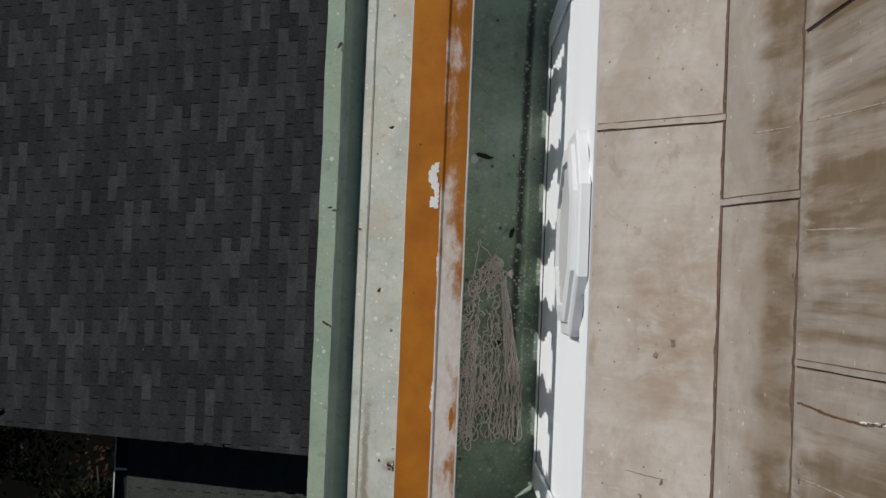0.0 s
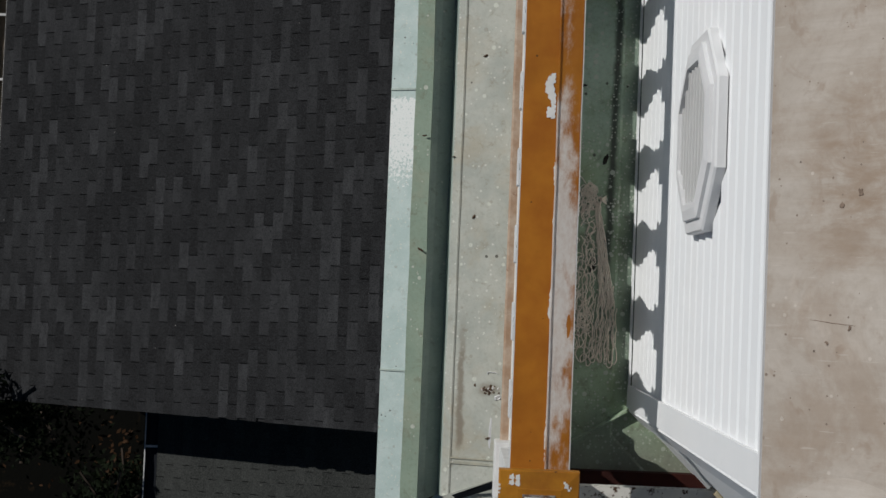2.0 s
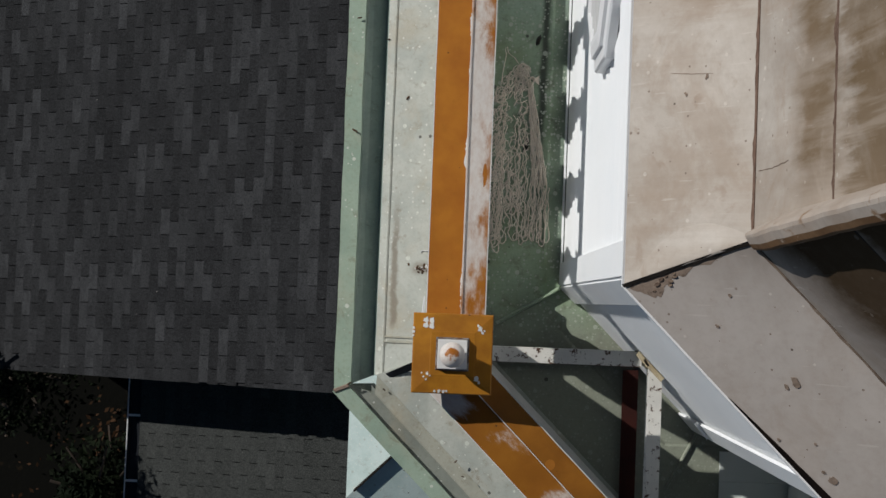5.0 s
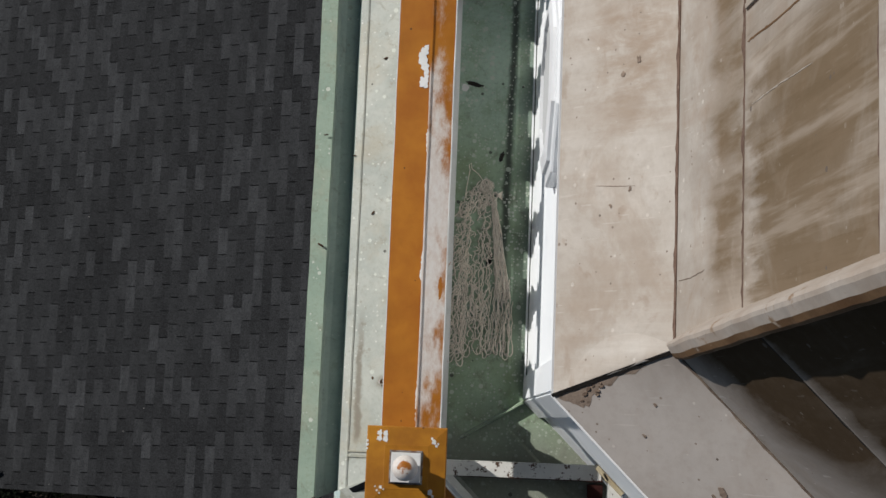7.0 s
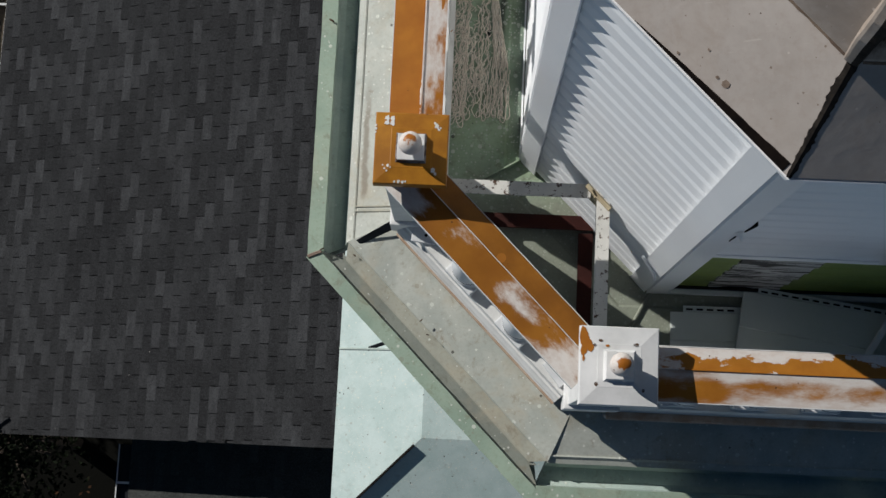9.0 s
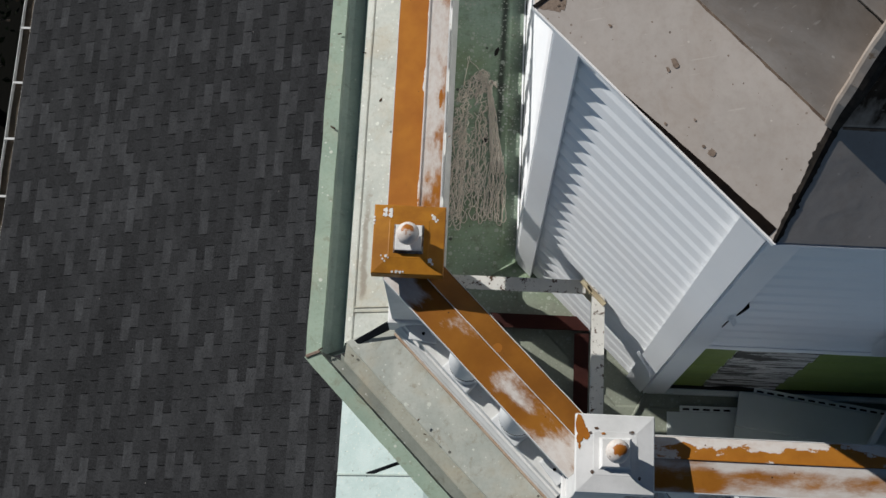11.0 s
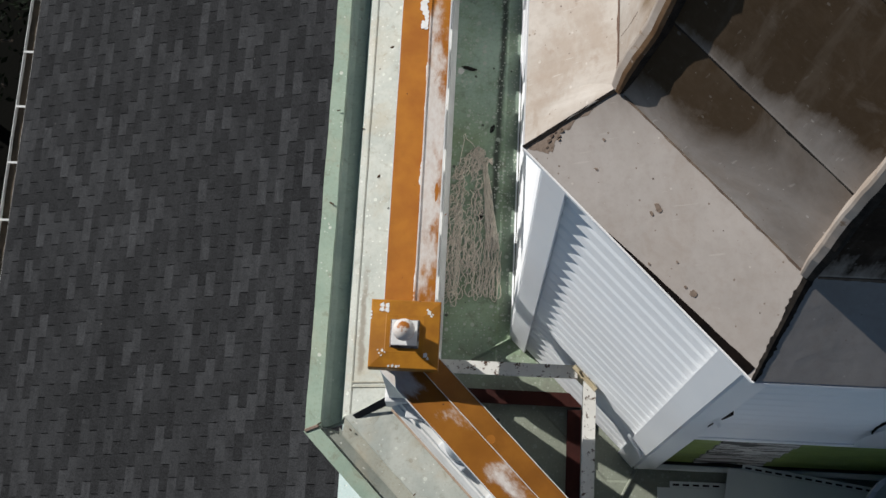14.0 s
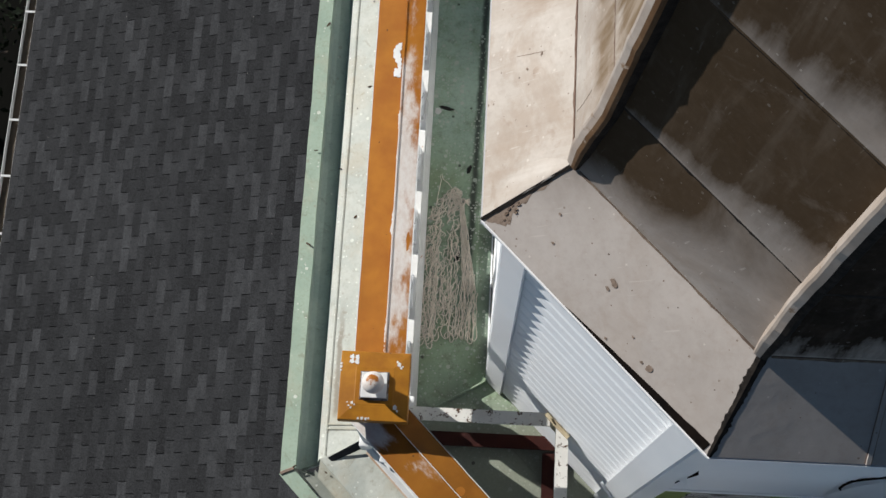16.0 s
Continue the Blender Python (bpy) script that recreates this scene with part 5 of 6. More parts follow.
def post(at, half, cap_mat, body_mat, ball_mat, label, rise=1.0):
    x, y = at
    ob = thing("post", (x, y, 0.0), label, "post", "posts")
    bm = bmesh.new()
    box(bm, x - 0.095, x + 0.095, y - 0.095, y + 0.095, -0.05, 1.045, bevel=0.004)
    part("shaft", bm, body_mat, ob)
    bm = bmesh.new()
    box(bm, x - 0.112, x + 0.112, y - 0.112, y + 0.112, 0.10, 0.24, bevel=0.006)
    part("foot_block", bm, body_mat, ob)
    h = half
    cap = bmesh.new()
    prof = [(h - 0.004, 1.050), (h, 1.056), (h, 1.098), (h - 0.003, 1.102), (h * 0.56, 1.102 + 0.026 * rise), (h * 0.54, 1.102 + 0.029 * rise), (0.02, 1.102 + 0.032 * rise)]
    strip(cap, [[Vector((x + sx * r, y + sy * r, z)) for sx, sy in ((-1, -1), (1, -1), (1, 1), (-1, 1))] for r, z in prof], True)
    cap_ob = part("cap", cap, cap_mat, ob)
    fin = bmesh.new()
    box(fin, x - 0.046, x + 0.046, y - 0.046, y + 0.046, 1.124, 1.131, bevel=0.002)
    fo = part("finial_base", fin, M_WHITEPOST, ob, "chipped white finial base")
    skirt = bmesh.new()
    strip(skirt, [[Vector((x + sx * r, y + sy * r, z)) for sx, sy in ((-1, -1), (1, -1), (1, 1), (-1, 1))] for r, z in ((0.054, 1.104), (0.0535, 1.110), (0.0485, 1.114), (0.0465, 1.123), (0.042, 1.125))], True)
    part("finial_skirt", skirt, M_SKIRT if cap_mat is M_ORANGE_CAP else M_WHITEPOST, ob, "dark rusted skirt under the finial" if cap_mat is M_ORANGE_CAP else "")
    ball = bmesh.new()
    turned(ball, (x, y, 0), [(0.022, 1.130), (0.021, 1.134), (0.015, 1.138), (0.015, 1.147), (0.024, 1.151), (0.034, 1.161), (0.0395, 1.175), (0.0395, 1.187), (0.036, 1.202), (0.027, 1.213), (0.014, 1.220), (0.002, 1.222)], 24)
    part("finial_ball", ball, ball_mat, fo, "round finial worn to orange on top", True)
    return ob


p1 = post((0.002, 0.0), 0.126, M_ORANGE_CAP, M_WHITEPOST, M_BALLTOP, "square post with an orange pyramid cap and round finial", 0.3)
p2 = post((0.731, -0.712), 0.132, M_WHITEPOST, M_WHITEPOST, M_BALLTOP, "square post with a chalky white pyramid cap and round finial", 0.25)
post((0.002, 2.3), 0.126, M_ORANGE_CAP, M_WHITEPOST, M_BALLTOP, "square post with an orange pyramid cap at the far rail end", 0.3)


def paint_chip(parent, x, y, z, size, seed, mat, slope=(0, 0), tall=1.0, ragged=1.0):
    """A ragged thin patch of bare paint."""
    bm = bmesh.new()
    k = 16
    low, up = [], []
    for j in range(k):
        a = 2 * math.pi * j / k
        rr = size * (0.8 + 0.45 * ragged * noise.noise(Vector((math.cos(a) * 1.8, math.sin(a) * 1.8, seed))) + 0.3 * ragged * noise.noise(Vector((math.cos(a) * 5, math.sin(a) * 5, seed))))
        p = Vector((x + math.cos(a) * rr, y + math.sin(a) * rr * tall, z))
        p.z += (p.x - x) * slope[0] + (p.y - y) * slope[1]
        low.append(bm.verts.new(p - Vector((0, 0, 0.002))))
        up.append(bm.verts.new(p + Vector((0, 0, 0.0016))))
    for j in range(k):
        bm.faces.new((low[j], low[(j + 1) % k], up[(j + 1) % k], up[j]))
    bm.faces.new(up)
    part("paint_chip", bm, mat, parent, {"orange_rail_paint": "patch of orange paint", "bright_orange_touch_up": "round touch-up spot of brighter orange", "rusted_skirt_paint": "dark rust spot"}.get(mat.name, "bare chalky patch"))


for x, y, s in ((-0.084, 0.104, 0.0100), (-0.066, 0.103, 0.0095), (-0.084, 0.087, 0.0105), (-0.066, 0.086, 0.0100), (0.086, 0.082, 0.010), (0.094, 0.070, 0.006), (0.080, 0.092, 0.005), (0.100, 0.076, 0.004), (-0.075, -0.064, 0.006), (-0.086, -0.074, 0.004), (-0.066, -0.070, 0.003), (-0.092, -0.062, 0.003), (-0.078, -0.082, 0.004), (0.080, -0.074, 0.010), (0.088, -0.086, 0.006), (-0.036, -0.117, 0.007), (-0.022, -0.119, 0.006), (-0.050, -0.118, 0.005), (-0.012, -0.117, 0.004), (-0.1225, 0.078, 0.005), (-0.1225, 0.066, 0.006), (-0.1225, 0.054, 0.004)):
    r = max(abs(x - 0.002), abs(y))
    paint_chip(piece_of(p1, "cap"), x, y, 1.102 + max(0.0, (0.123 - r)) * 0.145, s, x * 40 + y, M_WHITEPOST, ((-0.13 if x > 0 else 0.13) if abs(x) > abs(y) else 0, (-0.13 if y > 0 else 0.13) if abs(y) >= abs(x) else 0))
for x, y, s, tall, mat in ((0.612, -0.618, 0.017, 2.4, M_ORANGE), (0.622, -0.640, 0.019, 1.7, M_ORANGE), (0.634, -0.652, 0.013, 1.7, M_ORANGE), (0.612, -0.665, 0.013, 1.6, M_ORANGE), (0.612, -0.690, 0.005, 2.5, M_ORANGE), (0.668, -0.629, 0.009, 0.6, M_SKIRT), (0.690, -0.646, 0.009, 0.5, M_ORANGE), (0.785, -0.640, 0.012, 0.6, M_SKIRT), (0.655, -0.775, 0.008, 1.0, M_SKIRT), (0.648, -0.645, 0.007, 0.8, M_SKIRT), (0.812, -0.790, 0.006, 1.3, M_SKIRT)):
    dx, dy = x - 0.731, y + 0.712
    r = max(abs(dx), abs(dy))
    paint_chip(piece_of(p2, "cap"), x, y, 1.102 + max(0.0, (0.129 - r)) * 0.118, s, x * 40 + y, mat, ((-0.11 if dx > 0 else 0.11) if abs(dx) > abs(dy) else 0, (-0.11 if dy > 0 else 0.11) if abs(dy) >= abs(dx) else 0), tall, 0.55)
for x, y, s in ((0.009, 1.385, 0.010), (0.004, 1.372, 0.017), (-0.003, 1.355, 0.018), (-0.002, 1.336, 0.020), (0.004, 1.318, 0.017), (0.009, 1.300, 0.011), (0.010, 1.284, 0.010), (0.002, 1.268, 0.017), (-0.003, 1.258, 0.013), (0.009, 1.252, 0.010)):
    paint_chip(piece_of(bpy.data.objects["handrail"], "outer_strip"), x, y, 1.0 + 0.004 - 0.0, s, y * 9, M_WHITEPOST, (0.12, 0))

paint_chip(piece_of(bpy.data.objects["handrail.001"], "inner_strip"), 0.329, -0.347, 0.9918, 0.021, 3.0, M_ORANGE_SPOT, (-0.113, -0.113), 1.0, 0.1)

# ragged white flakes along the long rail's seam
bm = bmesh.new()
run = []
for k in range(420):
    y = 0.10 + 0.0024 * k
    w = 0.0150 * max(0.0, noise.noise(Vector((y * 7, 2.0, 0))) + 0.35 * noise.noise(Vector((y * 30, 5.0, 0))) + 0.25 * noise.noise(Vector((y * 110, 1.0, 0))) - 0.04)
    if w > 0.0006 and k < 419:
        run.append((y, w))
    else:
        if len(run) > 2:
            strip(bm, [[(0.0245, y, 1.0072), (0.0235 - w, y, 1.0072 - w * 0.11), (0.0235 - w, y, 1.003), (0.0245, y, 1.003)] for y, w in run], True)
        run = []
part("flaked_edge", bm, M_WHITEPOST, piece_of(bpy.data.objects["handrail"], "outer_strip"), "ragged chalky flakes along the seam", kind="stuff")
for x, y, s, tall in ((0.024, 0.86, 0.004, 9.0), (0.023, 0.52, 0.004, 12.0), (0.075, 0.33, 0.012, 4.0), (0.085, 0.58, 0.009, 5.0), (0.09, 0.95, 0.006, 8.0)):
    paint_chip(piece_of(bpy.data.objects["handrail"], "inner_strip"), x, y, 1.0035 - (x - 0.027) * 0.16, s, y * 17, M_ORANGE, (-0.16, 0), tall)

# ---- braces between the posts ----
brace = thing("brace_frame", (0.7, -0.02, 0.57), "rust-speckled white steel angle frame bolted between two posts", "brace")
bm = bmesh.new()
box(bm, 0.095, 0.668, -0.040, 0.013, 0.590, 0.598)
box(bm, 0.095, 0.668, 0.005, 0.013, 0.545, 0.590)
part("cross_bar", bm, M_BAR, brace)
bm = bmesh.new()
box(bm, 0.694, 0.742, -0.63, -0.040, 0.594, 0.602)
box(bm, 0.694, 0.702, -0.63, -0.040, 0.548, 0.594)
box(bm, 0.690, 0.716, -0.040, -0.012, 0.594, 0.602)
part("side_bar", bm, M_BAR, brace)
for p, q, w in (((0.652, 0.008), (0.742, -0.082), 0.009), ((0.676, -0.012), (0.690, -0.036), 0.007)):
    bm = bmesh.new()
    beam(bm, (*p, 0.5), (*q, 0.5), [(-w, 0.0), (w, 0.0), (w, 0.111), (w - 0.003, 0.114), (-w + 0.003, 0.114), (-w, 0.111)])
    part("wood_block", bm, M_WOOD, brace, "raw yellow wood block")
low = thing("floor_frame", (0.69, -0.05, 0.02), "dark red oxide-painted steel angle frame on the deck", "frame")
bm = bmesh.new()
box(bm, 0.16, 0.735, -0.066, -0.005, 0.045, 0.053)
box(bm, 0.16, 0.735, -0.013, -0.005, 0.0, 0.045)
part("cross_bar", bm, M_RED, low)
bm = bmesh.new()
box(bm, 0.674, 0.735, -0.62, -0.079, 0.045, 0.053)
box(bm, 0.727, 0.735, -0.62, -0.079, 0.0, 0.045)
part("side_bar", bm, M_RED, low)

bm = bmesh.new()
beam(bm, (0.427, 2.05, 0.0), (0.427, 0.25, 0.0), [(-0.011, 0.0), (-0.005, 0.0), (-0.004, 0.030), (-0.010, 0.030)])
part("starter_strip", bm, M_SIDING, wall_w, "thin white strip along the wall's foot")
# black line painted for the shade behind the strip
bm = bmesh.new()
beam(bm, (0.427, 2.05, 0.0), (0.427, 0.25, 0.0), [(-0.004, 0.001), (0.0, 0.001), (0.0, 0.010), (-0.004, 0.010)])
part("foot_gap", bm, M_HOLE_SHADE, wall_w, "black line for the shaded gap behind the strip")

# ---- octagonal louvre vent on the west wall ----
VY, VZ, VX = 1.158, 1.412, 0.427
vent = thing("gable_vent", (VX, VY, VZ), "white plastic octagonal louvred vent on the siding", "vent")


def octagon(w, x):
    """An upright octagon."""
    hy, hz = w / 2, w / 2
    ty, tz = hy * 0.43, hz * 0.43
    return [Vector((x, VY + a, VZ + b)) for a, b in ((-hy, -tz), (-ty, -hz), (ty, -hz), (hy, -tz), (hy, tz), (ty, hz), (-ty, hz), (-hy, tz))]


bm = bmesh.new()
strip(bm, [octagon(w, VX - x) for w, x in ((0.575, -0.002), (0.575, 0.022), (0.565, 0.028), (0.500, 0.030), (0.496, 0.040), (0.440, 0.046), (0.405, 0.046), (0.400, 0.014), (0.395, -0.002))], True, caps=False)
part("frame", bm, M_VENT, vent)
# dark back, so that its colour gives the shade between the slats
bm = bmesh.new()
strip(bm, [octagon(0.41, VX + 0.002), octagon(0.41, VX - 0.004)], True)
part("back_panel", bm, M_GUTTERDARK, vent, "dark panel for the shade between the slats")
for i in range(8):
    dz = -0.180 + i * 0.0475
    half = 0.196 if abs(dz) < 0.086 else 0.196 - (abs(dz) - 0.086)
    z = VZ + dz
    bm = bmesh.new()
    strip(bm, [[(VX - 0.037, VY + s * half, z - 0.019), (VX - 0.033, VY + s * half, z - 0.019), (VX - 0.031, VY + s * half, z - 0.012), (VX - 0.006, VY + s * half, z + 0.024), (VX - 0.008, VY + s * half, z + 0.027), (VX - 0.032, VY + s * half, z - 0.006), (VX - 0.037, VY + s * half, z - 0.007)] for s in (-1, 1)], True)
    part("slat", bm, M_SLAT_SHADED, vent)

# ---- the stripped south wall and what lies before it ----
strp = thing("stripped_wall", (1.9, -0.27, 0.5), "old green and flaking white boards laid bare under torn siding", kind="structure")
BOARD = 0.148


def bare_board(x0, x1, z, mat, ragged):
    bm = bmesh.new()
    n = 14
    rows = []
    for i in range(n + 1):
        x = x0 + (x1 - x0) * i / n
        j = ragged * noise.noise(Vector((x * 14, z * 9, 1)))
        rows.append([(x, -0.281 + j * 0.3, z + j), (x, -0.278, z + 0.02), (x, -0.268, z + BOARD), (x, -0.25, z + BOARD), (x, -0.25, z)])
    strip(bm, rows, True)
    part("board", bm, mat, strp)


for i in range(7):
    z = 0.06 + i * BOARD
    bare_board(0.99, 1.212 + 0.006 * noise.noise(Vector((i, 0, 0))), z, M_GREEN, 0.0)
    xr = 1.515 + 0.003 * noise.noise(Vector((i * 2.3, 5, 0)))
    bare_board(1.219, xr, z, M_PEEL, 0.012)
    bare_board(xr + 0.002, 3.0, z, M_GREEN, 0.0)
bm = bmesh.new()
box(bm, 1.0, 3.0, -0.313, -0.291, 0.0, 0.034, bevel=0.004)
part("sill_board", bm, M_GREYPANEL, strp)
# black strip that stands in for the shade in the gap
bm = bmesh.new()
box(bm, 1.0, 3.0, -0.290, -0.271, 0.0, 0.058)
part("foot_gap", bm, M_TAR_SHADE, strp, "dark strip for the shaded gap under the boards")
bm = bmesh.new()
verts = []
for i in range(41):
    x = 1.045 + 1.9 * i / 40
    d = 0.010 * noise.noise(Vector((x * 6, 1, 2)))
    verts.append([(x, -0.302, 0.918 + d), (x, -0.299, 0.96), (x, -0.292, 0.96), (x, -0.294, 0.918 + d)])
strip(bm, verts, True)
part("torn_edge", bm, M_SIDING, wall_s)
# black patches, a little proud, for the dark inside the torn holes
for pts in (((1.057, 1.50), (1.063, 1.53), (1.069, 1.58), (1.072, 1.62), (1.067, 1.61), (1.059, 1.55)), ((1.0445, 1.33), (1.0465, 1.36), (1.048, 1.40), (1.049, 1.43), (1.0465, 1.41), (1.045, 1.37))):
    bm = bmesh.new()
    front = [bm.verts.new((x, -0.3165, z)) for x, z in pts]
    back = [bm.verts.new((x, -0.296, z)) for x, z in pts]
    bm.faces.new(front)
    for i in range(len(pts)):
        j = (i + 1) % len(pts)
        bm.faces.new((front[i], front[j], back[j], back[i]))
    part("torn_hole", bm, M_HOLE_SHADE, wall_s, "raised black patch for the ragged hole beside the corner board")
bm = bmesh.new()
strip(bm, [[(1.036, -0.318, 1.50), (1.052, -0.322, 1.505), (1.066, -0.330, 1.47)], [(1.030, -0.318, 1.455), (1.050, -0.322, 1.45), (1.062, -0.334, 1.43)]])
bmesh.ops.solidify(bm, geom=bm.faces[:], thickness=0.002)
part("torn_flap", bm, M_SIDING, wall_s)
# a cracked, bulging piece of siding further along
bm = bmesh.new()
rows = []
for i in range(13):
    f = i / 12
    z = 0.945 + 0.70 * f
    left = 1.648 - 0.065 * math.sin(math.pi * min(1.0, f * 1.05)) ** 0.8 + 0.05 * max(0.0, f - 0.7)
    rows.append([(left + 0.36 * g, -0.3025 - 0.030 * math.sin(math.pi * min(1.0, 0.10 + g)) * math.sin(math.pi * f) - 0.004 * (1 - g), z) for g in (0.0, 0.06, 0.15, 0.3, 0.5, 0.75, 1.0)])
strip(bm, rows)
bmesh.ops.solidify(bm, geom=bm.faces[:], thickness=0.002)
part("loose_flap", bm, M_SIDING, wall_s, "loose bulging piece of siding")
bm = bmesh.new()
rows = []
for k, (x, z) in enumerate(((1.650, 1.19), (1.628, 1.22), (1.600, 1.30), (1.583, 1.42), (1.580, 1.52), (1.596, 1.58), (1.625, 1.64), (1.665, 1.70))):
    w = (0.001, 0.002, 0.003, 0.002, 0.003, 0.005, 0.003, 0.001)[k]
    rows.append([(x - w, -0.3035, z), (x + w, -0.3050, z), (x + w, -0.298, z), (x - w, -0.298, z)])
strip(bm, rows, True)
part("crack", bm, M_HOLE_SHADE, wall_s, "dark crack round the loose piece")
# the split foot of the corner board
bm = bmesh.new()
rows = []
for x, y, z, w in ((0.886, -0.234, 0.497, 0.001), (0.904, -0.252, 0.468, 0.003), (0.922, -0.270, 0.449, 0.004), (0.940, -0.288, 0.420, 0.004), (0.952, -0.300, 0.390, 0.003), (0.957, -0.305, 0.352, 0.001)):
    o = Vector((-0.7071, -0.7071, 0))
    p = Vector((x, y, z))
    rows.append([p + o * 0.004 + Vector((0, 0, w)), p + o * 0.010 + Vector((0, 0, w * 0.6)), p + o * 0.009 - Vector((0, 0, w)), p - o * 0.004 - Vector((0, 0, w))])
strip(bm, rows, True)
part("split_lip", bm, M_SIDING, wall_c, "curled split lip of the corner board")


def offcut(origin, angle, length, width, z, hem, label):
    """A cut-off siding panel: two stepped courses and a nail hem with slots, which begins a little way in."""
    ob = thing("siding_offcut", (origin[0], origin[1], z), label, "siding panel", "siding offcuts")
    m = Matrix.Translation((origin[0], origin[1], z)) @ Matrix.Rotation(radians(angle), 4, "Z")
    bm = bmesh.new()
    prof = [(0.0, 0.010), (-0.115, 0.017), (-0.118, 0.006), (-0.232, 0.014), (-0.236, 0.0), (-0.118, 0.002), (0.0, 0.003)]
    prof = [(u * width / 0.236, v) for u, v in prof]
    strip(bm, [[m @ Vector((x, u, v)) for u, v in prof] for x in (0.0, length)], True)
    part("panel_body", bm, M_GREYPANEL, ob)
    bm = bmesh.new()
    strip(bm, [[m @ Vector((x, u, v)) for u, v in ((0.0, 0.004), (0.0, 0.0095), (0.004, 0.007), (0.024, 0.007), (0.026, 0.009), (0.028, 0.0085), (0.027, 0.003))] for x in (hem, length)], True)
    strip_ob = part("nail_hem", bm, M_GREYPANEL, ob)
    x = hem + 0.012
    while x < length - 0.03:
        bm = bmesh.new()
        box(bm, x, x + 0.028, 0.009, 0.017, 0.0055, 0.0078, m)
        part("nail_slot", bm, M_HOLE_SHADE, strip_ob, "dark nail slot")
        x += 0.043
    return ob


offcut((1.072, -0.388), 0.5, 0.30, 0.24, 0.004, 0.054, "grey-white vinyl siding offcut lying on the deck")
offcut((1.367, -0.296), -7.7, 0.80, 0.30, 0.052, 0.060, "long grey-white vinyl siding offcut leaning over another")
bent = thing("siding_offcut", (1.95, -0.36, 0.10), "bent blue-white vinyl siding strip leaning from the deck against the wall", "siding panel", "siding offcuts")
EDGE = [(1.850, -0.552, 0.066), (1.875, -0.505, 0.082), (1.910, -0.440, 0.100), (1.945, -0.375, 0.122), (1.968, -0.338, 0.165), (1.985, -0.322, 0.24), (2.000, -0.314, 0.36), (2.015, -0.309, 0.52)]
bm = bmesh.new()
strip(bm, [[(x + 0.030 + 0.25 * g, y + 0.010 * math.sin(3 * g), z + 0.004 - 0.012 * g) for g in (0.0, 0.3, 0.6, 1.0)] for x, y, z in EDGE])
bmesh.ops.solidify(bm, geom=bm.faces[:], thickness=0.002)
part("panel_body", bm, M_GREYPANEL, bent, smooth=True)
bm = bmesh.new()
strip(bm, [[(x, y, z), (x + 0.006, y, z + 0.014), (x + 0.032, y, z + 0.012), (x + 0.032, y, z)] for x, y, z in EDGE], True)
part("folded_edge", bm, M_SIDING, bent, "bright folded edge")

# ---- net and scraps on the deck ----
net = thing("net", (0.22, 0.75, 0.0), "tangled heap of pale string netting on the green deck", "net")
rng = random.Random(7)


def wander(p, am, ph):
    """Shifts a point of a cord to and fro."""
    return Vector((p.x + am * (noise.noise(Vector((p.y * 27 + ph, ph * 3, 1))) * 1.7 + noise.noise(Vector((p.y * 70 + ph, ph, 2))) * 0.5),
                   p.y + am * 1.2 * noise.noise(Vector((p.x * 60, p.y * 40, ph))),
                   0.004 + 0.026 * abs(noise.noise(Vector((p.x * 30, p.y * 14, ph))))))


def looped(store, top, foot, wide, am, r=0.0022):
    """A cord that hangs from top to foot, turns round there and goes up again beside itself."""
    ph = rng.random() * 40
    top, foot = Vector((*top, 0)), Vector((*foot, 0))
    k = max(10, int((top - foot).length / 0.007))
    pts = [wander(top.lerp(foot, f / k), am, ph) for f in range(k + 1)]
    side = 1 if rng.random() < 0.5 else -1
    turn = [foot + Vector((side * wide * 0.5 * (1 - math.cos(a)), -wide * 0.8 * math.sin(a), 0)) for a in (0.5, 1.0, 1.6, 2.1, 2.6)]
    pts += [wander(p, am * 0.5, ph) for p in turn]
    back = top.lerp(foot, rng.uniform(0.05, 0.6))
    foot2 = foot + Vector((side * wide, 0, 0))
    back = back + Vector((side * wide * 0.6, 0, 0))
    k = max(8, int((foot2 - back).length / 0.007))
    pts += [wander(foot2.lerp(back, f / k), am, ph + 9) for f in range(1, k + 1)]
    tube(*store, pts, r, 4)


def curl(store, x, y, rad, turns, r=0.0021):
    a0, e = rng.random() * 6.3, rng.uniform(0.7, 1.9)
    n = int(turns * 13)
    drift = Vector((rng.uniform(-1, 1), rng.uniform(-1, 1), 0)) * rad * 0.5
    tube(*store, [Vector((x + rad * (1 + 0.35 * math.sin(2.3 * t + a0)) * math.cos(a0 + t), y + rad * e * math.sin(a0 + t * 1.07), 0.009 + 0.007 * math.sin(t * 1.7 + a0))) + drift * t * 0.3 for t in [0.48 * k for k in range(n)]], r, 4)


strands, tangle, knot = ([], []), ([], []), ([], [])
# the tidy bundle under the knot: it leans outwards, then hangs straight to a looped hem
for i in range(11):
    u = i / 10
    bend = (0.292 + 0.058 * u, 0.66 + rng.uniform(-0.03, 0.03))
    looped(strands, (0.262 + 0.016 * u, 1.055 - 0.004 * u), bend, rng.uniform(0.004, 0.010), 0.003)
    looped(strands, (0.290 + 0.060 * u, 0.70 + rng.uniform(-0.04, 0.06)), (0.272 + 0.080 * u + rng.uniform(-0.006, 0.006), 0.405 + 0.03 * abs(u - 0.6) + rng.uniform(0, 0.035)), rng.uniform(0.008, 0.024), 0.0055)
